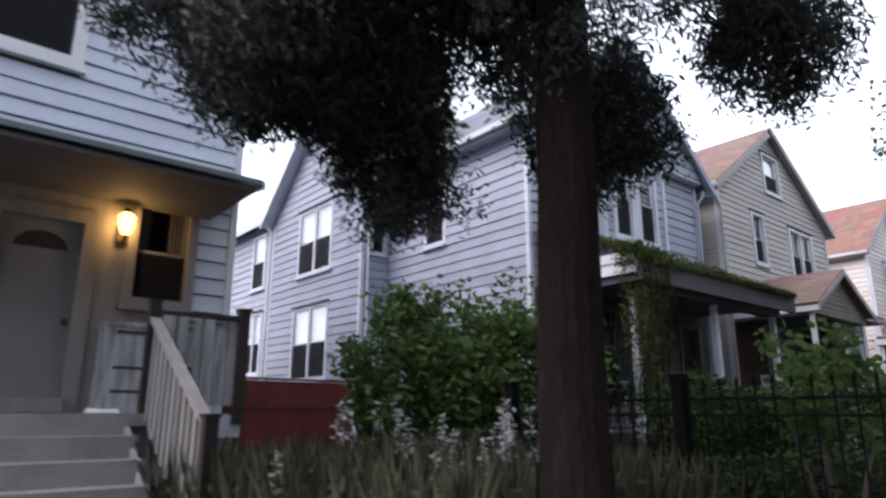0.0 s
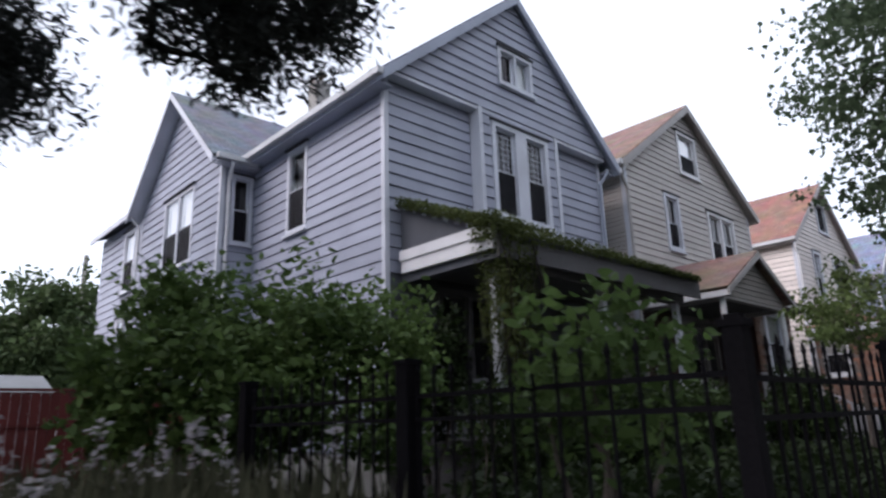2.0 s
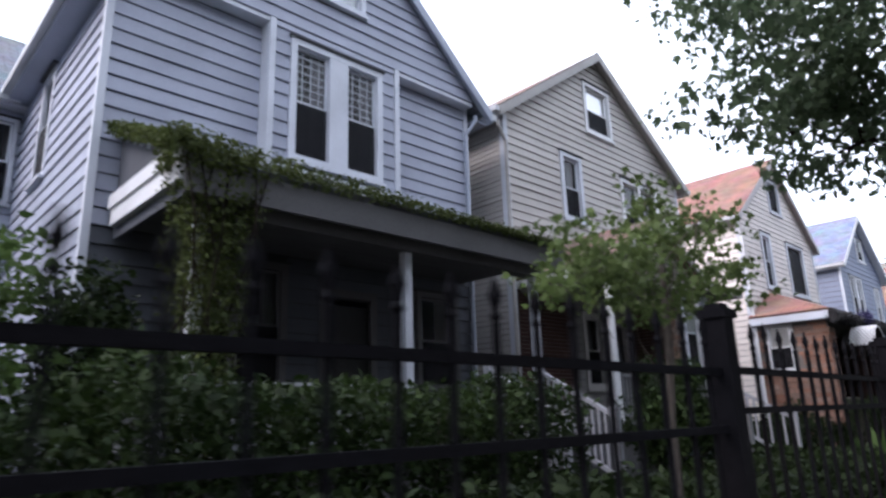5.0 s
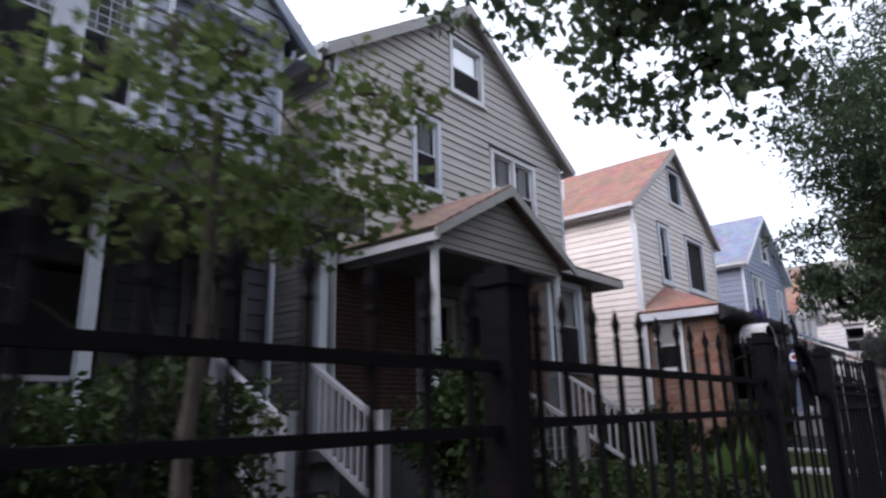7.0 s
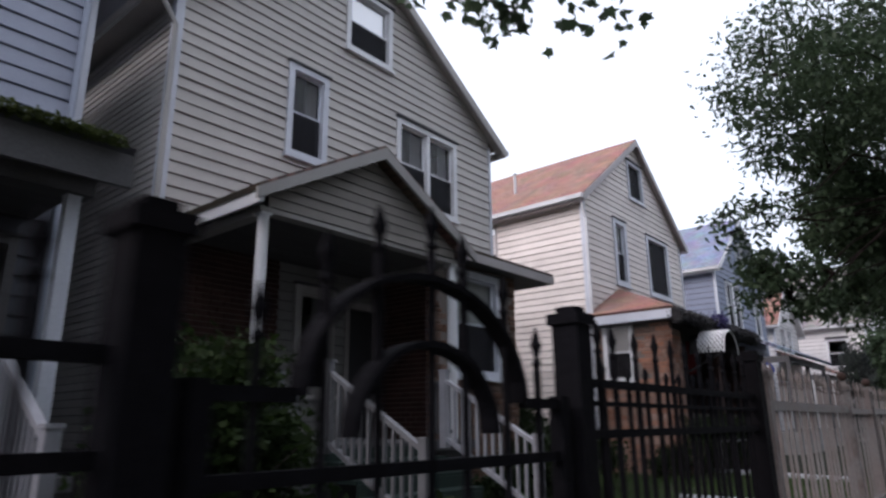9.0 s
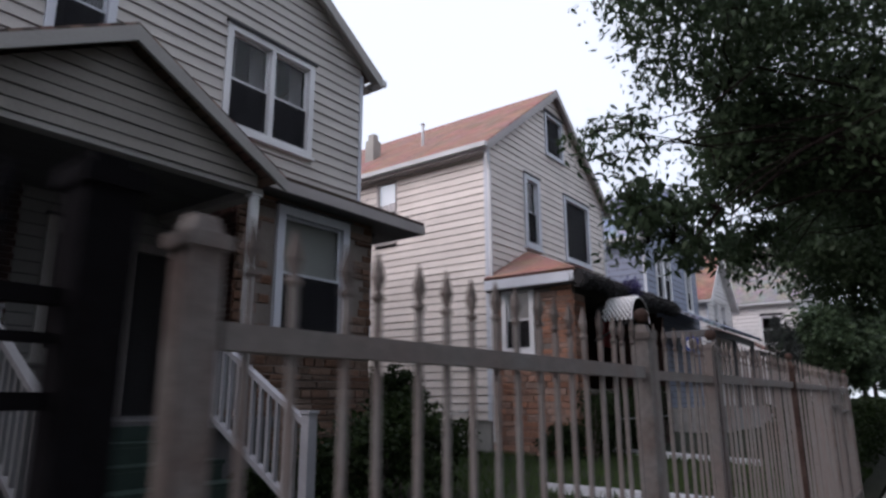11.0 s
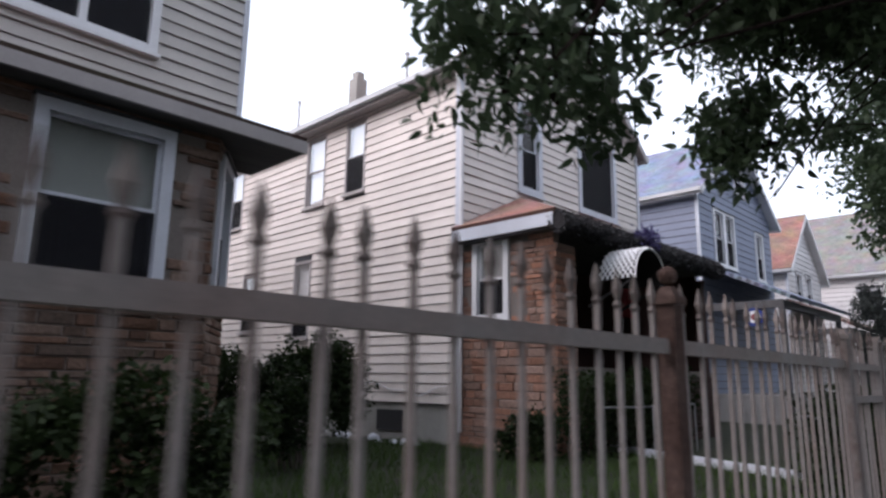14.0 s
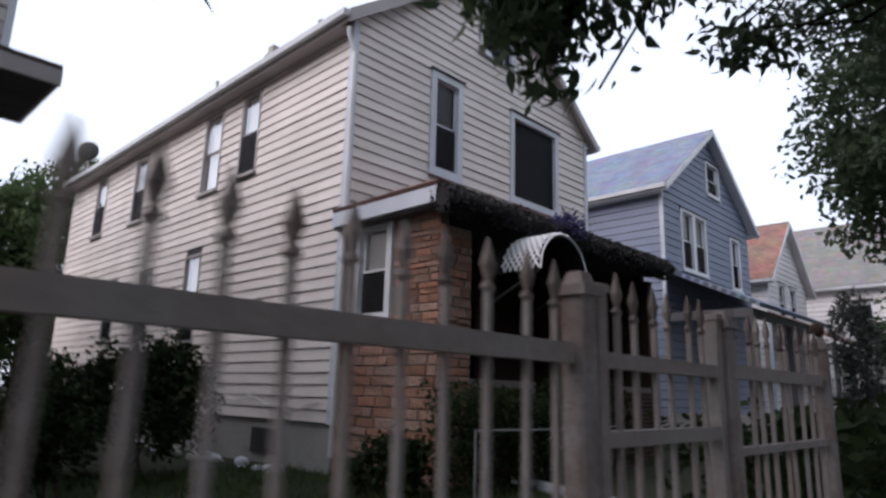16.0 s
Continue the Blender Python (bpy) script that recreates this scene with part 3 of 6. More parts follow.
def steps(thing, x0, x1, y_top, y_low, z_top, z_low, n, material, parent_name="step"):
    run, rise = (y_top - y_low) / n, (z_top - z_low) / n
    for i in range(n):
        bm = bmesh.new()
        yt, zt = y_top - i * run, z_top - (i + 1) * rise + rise
        box(bm, x0, x1, yt - run - 0.03, yt, zt - rise - 0.04, zt - rise)
        box(bm, x0 + 0.03, x1 - 0.03, yt - 0.035, yt - 0.005, zt - rise, zt - 0.041)
        part("step", bm, material, thing)

# ---------------- leaves ----------------
OVAL = [(0, 0), (0.22, 0.3), (0.24, 0.62), (0, 1.0), (-0.24, 0.62), (-0.22, 0.3)]
LANCE = [(0, 0), (0.14, 0.3), (0.12, 0.65), (0, 1.0), (-0.12, 0.65), (-0.14, 0.3)]
LEAFLET = [(0, 0), (0.17, 0.22), (0.2, 0.45), (0.1, 0.78), (0, 1.05), (-0.1, 0.78), (-0.2, 0.45), (-0.17, 0.22)]
MAPLE = [(0, 0), (0.35, 0.05), (0.3, 0.25), (0.55, 0.5), (0.25, 0.55), (0.0, 1.0), (-0.25, 0.55), (-0.55, 0.5), (-0.3, 0.25), (-0.35, 0.05)]


def leaf_mesh(name, places, sizes, material, outline=OVAL, droop=0.3, dirs=None, seed=1):
    """Many leaves in one mesh, each turned its own way."""
    rng = np.random.default_rng(seed)
    places = np.asarray(places, float)
    n = len(places)
    if dirs is None:
        dirs = rng.normal(size=(n, 3))
        dirs[:, 2] = dirs[:, 2] * 0.6 - droop
    dirs = dirs / np.linalg.norm(dirs, axis=1)[:, None]
    side = np.cross(dirs, rng.normal(size=(n, 3)))
    side /= np.linalg.norm(side, axis=1)[:, None] + 1e-9
    nor = np.cross(side, dirs)
    sizes = np.asarray(sizes, float)[:, None]
    cols = []
    for s, t in outline:
        cols.append(places + side * s * sizes + dirs * t * sizes + nor * (abs(s) * 0.35 - 0.15 * t * t) * sizes)
    verts = np.stack(cols, 1).reshape(-1, 3)
    k = len(outline)
    me = bpy.data.meshes.new(name)
    me.vertices.add(n * k)
    me.vertices.foreach_set("co", verts.ravel())
    me.loops.add(n * k)
    me.loops.foreach_set("vertex_index", np.arange(n * k))
    me.polygons.add(n)
    me.polygons.foreach_set("loop_start", np.arange(n) * k)
    me.update(calc_edges=True)
    me.validate()
    me.materials.append(material)
    return me


def clumps(rng, centre, radii, n_clumps, per, spread, low=-1.0, shell=0.45):
    """Leaf places in clumps scattered through an uneven ellipsoid."""
    out = []
    c, r = np.array(centre), np.array(radii)
    while len(out) < n_clumps:
        d = rng.normal(size=3)
        d /= np.linalg.norm(d)
        if d[2] < low:
            continue
        rad = (shell + (1 - shell) * rng.random() ** 0.6) * (0.82 + 0.35 * noise.noise(Vector(d * 1.7) + Vector(centre)))
        out.append(c + d * r * rad)
    cs = np.array(out)
    off = rng.normal(size=(n_clumps * per, 3))
    off *= (1.9 * rng.random(n_clumps * per) ** 0.45 / np.linalg.norm(off, axis=1))[:, None]
    size = np.repeat(0.6 + 0.7 * rng.random(n_clumps), per)[:, None]
    pts = np.repeat(cs, per, 0) + off * size * np.array(spread)
    return cs, pts


def limb_path(rng, a, b, sag=0.1, n=5, wob=0.03):
    a, b = np.array(a, float), np.array(b, float)
    L = np.linalg.norm(b - a)
    pts = []
    for i in range(n + 1):
        t = i / n
        p = a + (b - a) * t + np.array([0, 0, 1]) * sag * L * math.sin(math.pi * t)
        if 0 < i < n:
            p = p + rng.normal(size=3) * wob * L
        pts.append(tuple(p))
    return pts

# ---------------- ground ----------------
bm = bmesh.new()
box(bm, -300, 400, -300, 500, -0.6, -0.17)
solo("ground", bm, SOIL, "dark soil and rough grass ground", kind="structure")
bm = bmesh.new()
box(bm, -60, 120, -1.1, 1.0, -0.2, 0.0)
pavement = solo("pavement", bm, CONCRETE, "grey concrete pavement with joints", kind="structure")
bm = bmesh.new()
box(bm, -60, 120, -11.0, -2.9, -0.3, -0.14)
solo("road", bm, ASPHALT, "dark asphalt street", kind="structure")
bm = bmesh.new()
box(bm, -60, 120, -2.9, -2.75, -0.3, 0.0)
solo("kerb", bm, CONCRETE, "grey concrete kerb", kind="structure")
bm = bmesh.new()
box(bm, -60, 120, -2.75, -1.1, -0.3, -0.01)
solo("parkway", bm, SOIL, "grass strip beside the pavement", kind="structure")
bm = bmesh.new()
bmesh.ops.create_grid(bm, x_segments=120, y_segments=40, size=0.5)
for v in bm.verts:
    v.co = Vector((v.co.x * 90 + 20, v.co.y * 34 + 18.05, 0))
    v.co.z = 0.13 * min(1, max(0, (v.co.y - 1.05) / 1.2)) + 0.03 * noise.noise(v.co * 0.7)
solo("front_yard", bm, SOIL, "uneven yard of grass and soil", kind="structure")


def front(y):
    return Side(0, y, (1, 0), (0, -1))


def left(x):
    return Side(x, 0, (0, 1), (-1, 0))


def right(x):
    return Side(x, 0, (0, 1), (1, 0))


def rear(y):
    return Side(0, y, (1, 0), (0, 1))


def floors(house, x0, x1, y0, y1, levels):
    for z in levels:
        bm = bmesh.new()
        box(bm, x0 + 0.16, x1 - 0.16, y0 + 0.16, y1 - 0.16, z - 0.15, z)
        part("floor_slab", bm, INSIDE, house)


def foundation(house, x0, x1, y0, y1, z1):
    bm = bmesh.new()
    box(bm, x0 + 0.03, x1 - 0.03, y0 + 0.03, y1 - 0.03, -0.3, z1 - 0.003)
    part("foundation", bm, CONCRETE, house)

# ---------------- the pale blue house with the lit porch ----------------
YA = 8.34
ha = root("house", 0, YA + 6, 0, "pale blue clapboard house with a lit front porch", "house", "street houses")
fa = front(YA)
w1 = window(ha, fa, -0.15, 1.02, 5.5, 7.3, casing=0.14, lights=1)
w2 = window(ha, fa, 2.02, 2.63, 2.66, 3.84, trim=PANEL_TAN, casing=0.11, cap=False)
door_hole = (0.55, 1.5, 1.42, 3.5)
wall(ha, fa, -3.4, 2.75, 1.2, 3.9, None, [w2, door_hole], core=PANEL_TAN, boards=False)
wall(ha, fa, 2.75, 3.2, 1.2, 3.9, SIDING_A)
wall(ha, fa, -3.4, 3.2, 3.9, 7.9, SIDING_A, [w1])
wall(ha, right(3.2), YA, 20, 1.2, 7.9, SIDING_A, boards=True)
wall(ha, left(-3.4), YA, 20, 1.2, 7.9, None, core=SIDING_A, boards=False)
wall(ha, rear(20), -3.4, 3.2, 1.2, 7.9, None, core=SIDING_A, boards=False)
floors(ha, -3.4, 3.2, YA, 20, (1.3, 4.4, 7.85))
foundation(ha, -3.4, 3.2, YA, 20, 1.2)
corner_board(ha, 3.2, YA, 1.2, 7.9, 0.09)
gable_roof(ha, -3.4, 3.2, -0.1, YA, 20, 7.9, 10.8, ROOF_GREY)
wall(ha, fa, -3.4, 3.2, 7.9, 7.91, SIDING_A, peak=(-0.1, 10.8))
# front door
bm = bmesh.new()
fa.block(bm, 0.62, 1.43, 1.46, 3.46, -0.09, -0.04)
door_a = part("door", bm, DOOR_PAINT, ha, "pale grey panelled front door with a fanlight")
for c in ((0.70, 0.97), (1.08, 1.35)):
    for za, zb in ((1.62, 2.3), (2.4, 3.0)):
        bm = bmesh.new()
        fa.block(bm, c[0], c[1], za, zb, -0.04, -0.034)
        part("panel", bm, DOOR_PAINT, door_a)
bm = bmesh.new()
arc = [(1.025 + 0.27 * math.cos(a), 3.12 + 0.2 * math.sin(a)) for a in np.linspace(0, math.pi, 11)]
hexa(bm, [fa.at(u, z, -0.04) for u, z in arc], [fa.at(u, z, -0.032) for u, z in arc])
part("fanlight", bm, PLASTIC_DARK, door_a)
bm = bmesh.new()
tube(bm, [fa.at(1.36, 2.3, -0.04), fa.at(1.36, 2.3, 0.02)], [0.03, 0.035], 10)
part("door_knob", bm, BRONZE, door_a)
bm = bmesh.new()
fa.block(bm, 0.46, 0.62, 1.3, 3.62, -0.05, 0.05)
fa.block(bm, 1.43, 1.59, 1.3, 3.62, -0.05, 0.05)
fa.block(bm, 0.62, 1.43, 3.46, 3.62, -0.05, 0.05)
fa.block(bm, 0.6, 1.45, 1.31, 1.46, -0.1, 0.12)
part("door_frame", bm, PANEL_TAN, ha)
# porch roof: a metal canopy with a ribbed edge
bm = bmesh.new()
hexa(bm, [(-3.5, 6.77, 3.86), (2.92, 6.77, 3.86), (3.24, YA, 4.22), (-3.5, YA, 4.22)], [(-3.5, 6.77, 3.92), (2.92, 6.77, 3.92), (3.24, YA, 4.42), (-3.5, YA, 4.42)])
part("porch_roof", bm, surface("grey_green_metal_roof", (0.16, 0.19, 0.19), 0.5, stain=0.3), ha, "dark grey-green metal porch roof")
for i in range(13):
    t = i / 13
    bm = bmesh.new()
    a = Vector((2.92, 6.77, 3.9)).lerp(Vector((3.24, YA, 4.3)), t)
    b = Vector((2.92, 6.77, 3.9)).lerp(Vector((3.24, YA, 4.3)), t + 0.6 / 13)
    hexa(bm, [a + Vector((0, 0, -0.09)), b + Vector((0, 0, -0.09)), b, a], [p + Vector((0.025, 0, 0)) for p in (a + Vector((0, 0, -0.09)), b + Vector((0, 0, -0.09)), b, a)])
    part("roof_rib", bm, TRIM_GREY, ha)
bm = bmesh.new()
box(bm, -3.4, 2.86, 6.82, YA - 0.06, 3.78, 3.83)
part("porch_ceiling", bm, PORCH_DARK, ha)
# porch floor, steps, rails
bm = bmesh.new()
box(bm, -3.3, 2.85, 6.85, YA, 1.18, 1.3)
box(bm, -3.3, 2.8, 6.95, YA, 0.0, 1.17)
part("porch_floor", bm, STEP_PAINT, ha)
steps(ha, -1.3, 1.8, 6.85, 5.2, 1.3, 0.12, 6, STEP_PAINT)
bm = bmesh.new()
lo = [(1.74, 6.85, 1.2), (1.74, 5.1, 0.0), (1.74, 6.85, 0.0)]
hexa(bm, lo, [(x + 0.05, y, z) for x, y, z in lo])
part("stair_stringer", bm, WOOD_GREY, ha)
ra = root("porch_railing", 1.95, 6.0, 0.1, "weathered wooden porch stair railing with dark posts", "railing")
post(ra, 1.93, 6.93, 1.3, 2.4, 0.1, WOOD_DARK)
post(ra, 2.82, 6.8, 1.2, 2.38, 0.11, WOOD_DARK)
post(ra, 1.95, 5.2, 0.0, 1.27, 0.11, WOOD_DARK)
bm = bmesh.new()
beam(bm, (1.93, 6.93, 2.25), (1.95, 5.2, 1.2), 0.1, 0.045)
part("handrail", bm, WOOD_GREY, ra)
for i in range(11):
    t = (i + 0.5) / 11
    y, z = 6.9 - 1.66 * t, 1.28 - 1.05 * t
    bm = bmesh.new()
    box(bm, 1.92, 1.955, y - 0.03, y + 0.03, z, z + 0.95)
    part("baluster", bm, WOOD_GREY, ra)
bm = bmesh.new()
beam(bm, (1.93, 6.93, 2.3), (2.82, 6.8, 2.3), 0.1, 0.045)
part("handrail", bm, WOOD_DARK, ra)
for i in range(6):
    x = 2.0 + i * 0.136
    bm = bmesh.new()
    box(bm, x, x + 0.125, 6.83 - 0.02 * (i % 2), 6.86, 1.38, 2.27)
    part("panel_board", bm, PANEL_WORN, ra)
# wall lamp beside the door, lit
lamp = root("wall_lamp", 1.84, YA - 0.05, 3.4, "lit brass wall lantern with amber glass beside the front door", "lamp")
bm = bmesh.new()
box(bm, 1.78, 1.9, YA - 0.05, YA - 0.03, 3.3, 3.5)
tube(bm, [(1.84, YA - 0.05, 3.34), (1.84, YA - 0.13, 3.3), (1.84, YA - 0.17, 3.38)], [0.014] * 3, 6)
part("bracket", bm, BRONZE, lamp)
bm = bmesh.new()
tube(bm, [(1.84, YA - 0.17, 3.38), (1.84, YA - 0.17, 3.46), (1.84, YA - 0.17, 3.6), (1.84, YA - 0.17, 3.64)], [0.05, 0.085, 0.1, 0.05], 10)
part("lamp_glass", bm, LAMP_GLASS, lamp, "glowing amber glass").visible_shadow = False
bm = bmesh.new()
tube(bm, [(1.84, YA - 0.17, 3.64), (1.84, YA - 0.17, 3.71)], [0.09, 0.015], 10)
part("lamp_cap", bm, BRONZE, lamp)
pl = bpy.data.lights.new("porch_bulb", "POINT")
pl.energy, pl.color, pl.shadow_soft_size = 9, (1.0, 0.52, 0.13), 0.06
new("porch_bulb", pl).location = (1.84, YA - 0.19, 3.5)

# ---------------- the blue-grey house with the ivy porch ----------------
hb = root("house", 12.7, 15, 0, "blue-grey clapboard house with an ivy-grown front porch", "house", "street houses")
fb, fb2, sb = front(8.55), front(8.31), left(9.35)
floors(hb, 9.35, 16.0, 8.55, 23.5, (1.1, 4.4, 7.4))
foundation(hb, 9.35, 16.0, 8.55, 23.5, 0.8)
wb = window(hb, fb2, 12.0, 13.58, 5.27, 7.12, trim=TRIM_GREY, lights=2, casing=0.11, leaded=True, mull=0.36)
wa = window(hb, fb2, 12.29, 13.25, 8.27, 9.0, trim=TRIM_GREY, casing=0.08, lights=2, mull=0.06, fixed=True, curtain=False, blind_or_sky=(0.0, 1.0), screen=0)
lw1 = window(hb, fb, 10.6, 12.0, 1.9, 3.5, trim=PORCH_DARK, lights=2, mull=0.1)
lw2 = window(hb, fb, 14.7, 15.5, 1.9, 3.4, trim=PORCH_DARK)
wall(hb, fb, 9.35, 16.0, 0.8, 3.74, SHADED_SIDING, [lw1, lw2, (12.7, 13.7, 1.0, 3.2)])
wall(hb, fb, 9.35, 16.0, 3.74, 7.43, SIDING_B, [(11.7, 13.9, 5.1, 7.2)])
wall(hb, fb2, 11.57, 14.02, 5.06, 7.43, SIDING_B, [wb], thick=0.12)
wall(hb, fb2, 9.35, 16.0, 7.43, 7.52, SIDING_B, [wa], peak=(12.78, 10.45))
for xx in (11.57, 14.02):
    bm = bmesh.new()
    box(bm, xx - 0.05, xx + 0.05, 8.26, 8.545, 5.04, 7.43)
    part("bay_return", bm, TRIM_GREY, hb)
bm = bmesh.new()
box(bm, 9.35, 16.0, 8.3, 8.56, 7.36, 7.425)
part("overhang_soffit", bm, TRIM_GREY, hb)
bm = bmesh.new()
box(bm, 11.52, 14.07, 8.26, 8.545, 4.99, 5.055)
part("bay_floor", bm, TRIM_GREY, hb)
sw = window(hb, sb, 11.24, 11.86, 5.24, 6.95, trim=TRIM_GREY, casing=0.1, flush=True)
wall(hb, sb, 8.55, 13.5, 0.8, 7.55, SIDING_B, [sw])
wall(hb, right(16.0), 8.55, 23.5, 0.8, 7.55, None, core=SIDING_B, boards=False)
wall(hb, rear(23.5), 9.35, 16.0, 0.8, 7.55, None, core=SIDING_B, boards=False)
corner_board(hb, 9.35, 8.55, 0.8, 7.4)
corner_board(hb, 16.0, 8.55, 0.8, 7.4)
gable_roof(hb, 9.35, 16.08, 12.8, 8.31, 23.5, 7.52, 10.47, ROOF_GREY, over=0.32, front=0.16, trim=TRIM_B)
# wing with its own gable
XW, YW0, YW1, YWP = 8.55, 13.5, 18.65, 16.15
sw2 = left(XW)
ww = window(hb, sw2, 15.1, 16.85, 5.2, 6.98, trim=TRIM_GREY, lights=2, mull=0.12, blind_or_sky=(0.5, 0.5), curtain=False, flush=True)
wl2 = window(hb, sw2, 15.12, 16.95, 2.25, 4.12, trim=TRIM_GREY, lights=2, mull=0.12, blind_or_sky=(0.5, 0.5), curtain=False, flush=True)
wall(hb, sw2, YW0, YW1, 0.8, 7.24, SIDING_B, [ww, wl2], peak=(YWP, 9.7))
nw = window(hb, front(YW0), 8.84, 9.2, 5.33, 6.83, trim=TRIM_GREY, casing=0.07)
wall(hb, front(YW0), XW, 9.35, 0.8, 7.24, SIDING_B, [nw])
wr1 = window(hb, left(8.6), 19.4, 20.2, 5.27, 6.95, trim=TRIM_GREY, blind_or_sky=0.5, curtain=False, flush=True)
wr2 = window(hb, left(8.6), 19.35, 20.35, 2.55, 4.35, trim=TRIM_GREY, lights=2, blind_or_sky=0.5, curtain=False, flush=True)
wall(hb, left(8.6), YW1, 22.6, 0.8, 7.3, SIDING_B, [wr1, wr2])
wall(hb, rear(22.6), 8.6, 9.35, 0.8, 7.3, None, core=SIDING_B, boards=False)
foundation(hb, XW, 9.36, YW0, 22.6, 0.8)
corner_board(hb, XW, YW0, 0.8, 7.1)
corner_board(hb, XW + 0.02, YW1, 0.8, 7.1)
for ya, yb in ((YW0 - 0.3, YWP), (YW1 + 0.3, YWP)):
    slab("wing_roof", hb, [(8.16, ya, 7.18), (11.9, ya, 7.18), (12.6, yb, 9.92), (8.16, yb, 9.92)], 0.07, ROOF_GREY)
    bm = bmesh.new()
    lo = [(8.14, ya, 6.96), (8.14, yb, 9.7), (8.14, yb, 9.88), (8.14, ya, 7.14)]
    hexa(bm, lo, [(x + 0.045, y, z) for x, y, z in lo])
    part("rake_board", bm, TRIM_GREY, hb)
    bm = bmesh.new()
    lo = [(8.18, ya, 7.04), (8.18, yb, 9.78), (8.18, yb, 9.81), (8.18, ya, 7.07)]
    hexa(bm, lo, [(XW, y, z) for x, y, z in lo])
    part("rake_soffit", bm, TRIM_GREY, hb)
slab("rear_roof", hb, [(8.25, 18.97, 7.36), (8.25, 22.85, 7.36), (12.7, 22.85, 9.1), (12.7, 18.97, 9.1)], 0.07, ROOF_GREY)
bm = bmesh.new()
box(bm, 8.23, 8.27, 18.97, 22.8, 7.18, 7.34)
part("fascia", bm, TRIM_GREY, hb)
bm = bmesh.new()
box(bm, 8.25, 9.2, 13.06, 13.19, 7.08, 7.19)
part("gutter", bm, GUTTER, hb)
bm = bmesh.new()
box(bm, 8.32, 9.34, 13.2, 13.49, 7.05, 7.09)
part("soffit", bm, TRIM_GREY, hb)
downpipe(hb, 8.68, 13.42, 0.3, 7.1, (-0.05, -0.25))
downpipe(hb, 8.47, 18.75, 0.3, 7.25, (-0.2, 0.1))
downpipe(hb, 15.9, 8.42, 0.3, 7.2, (0.2, -0.1), material=TRIM_B)
CX, CY = 10.35, 12.4
bm = bmesh.new()
box(bm, CX - 0.19, CX + 0.19, CY - 0.19, CY + 0.19, 7.0, 9.2)
box(bm, CX - 0.21, CX + 0.21, CY - 0.21, CY + 0.21, 9.2, 9.25)
chim = part("chimney", bm, CONCRETE, hb, "grey rendered chimney")
bm = bmesh.new()
tube(bm, [(CX + 0.05, CY, 9.25), (CX + 0.05, CY, 9.5)], [0.055, 0.055], 10)
tube(bm, [(CX + 0.05, CY, 9.5), (CX + 0.05, CY, 9.53), (CX + 0.05, CY, 9.64)], [0.05, 0.16, 0.02], 12)
part("flue_cap", bm, BRONZE, chim)
bm = bmesh.new()
tube(bm, [(CX - 0.1, CY + 0.06, 9.25), (CX - 0.1, CY + 0.06, 9.4), (CX - 0.1, CY + 0.06, 9.44)], [0.1, 0.09, 0.04], 12)
part("flue_pot", bm, BRICK_RED, chim)
# its porch
slab("porch_roof", hb, [(9.6, 6.2, 3.97), (15.8, 6.2, 3.97), (15.8, 8.55, 5.02), (9.6, 8.55, 5.02)], 0.09, ROOF_GREY)
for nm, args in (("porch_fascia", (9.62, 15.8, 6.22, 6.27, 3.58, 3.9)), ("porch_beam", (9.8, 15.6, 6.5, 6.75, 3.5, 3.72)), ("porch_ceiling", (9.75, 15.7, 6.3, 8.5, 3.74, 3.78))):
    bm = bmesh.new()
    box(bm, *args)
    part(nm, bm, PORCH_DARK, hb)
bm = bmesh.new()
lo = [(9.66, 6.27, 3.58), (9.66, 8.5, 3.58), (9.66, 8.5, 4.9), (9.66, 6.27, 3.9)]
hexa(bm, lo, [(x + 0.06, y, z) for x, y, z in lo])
part("porch_end", bm, SHADED_SIDING, hb)
bm = bmesh.new()
box(bm, 9.58, 9.655, 6.3, 8.42, 3.72, 3.93)
box(bm, 9.55, 9.655, 6.3, 8.44, 3.93, 4.1)
part("end_fascia", bm, TRIM_WHITE, hb)
for xx in (9.95, 12.77, 15.45):
    post(hb, xx, 6.63, 1.0, 3.5, 0.12, TRIM_GREY, "porch_post")
bm = bmesh.new()
box(bm, 9.7, 15.7, 6.4, 8.55, 0.88, 1.0)
box(bm, 9.8, 15.6, 6.5, 8.5, 0.0, 0.87)
part("porch_floor", bm, PORCH_DARK, hb)
bm = bmesh.new()
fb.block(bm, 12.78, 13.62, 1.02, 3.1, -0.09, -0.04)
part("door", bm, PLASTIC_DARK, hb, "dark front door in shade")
bm = bmesh.new()
for u in (12.66, 13.62):
    fb.block(bm, u, u + 0.12, 1.0, 3.22, -0.08, 0.045)
fb.block(bm, 12.66, 13.74, 3.22, 3.34, -0.08, 0.045)
part("door_frame", bm, PORCH_DARK, hb)
# dark wood here stands in for the shade below the porch
steps(hb, 13.95, 14.95, 6.4, 4.9, 1.0, 0.12, 5, WOOD_DARK)
rb = root("porch_railing", 14.9, 5.5, 0.1, "white painted wooden stair railing with square balusters", "railing")
stair_rail(rb, (15.0, 6.25, 1.05), (15.0, 5.05, 0.38), 0.92, RAIL_WHITE, 12, base=0.15)
rb2 = root("porch_railing", 13.9, 5.5, 0.1, "white painted wooden stair railing with square balusters", "railing")
stair_rail(rb2, (13.88, 6.25, 1.05), (13.88, 5.05, 0.38), 0.92, RAIL_WHITE, 12, base=0.15)
rb3 = root("porch_railing", 11.3, 6.6, 1.0, "white painted porch railing with square balusters", "railing")
stair_rail(rb3, (10.05, 6.63, 1.0), (12.68, 6.63, 1.0), 0.75, RAIL_WHITE, 18, newels=False)

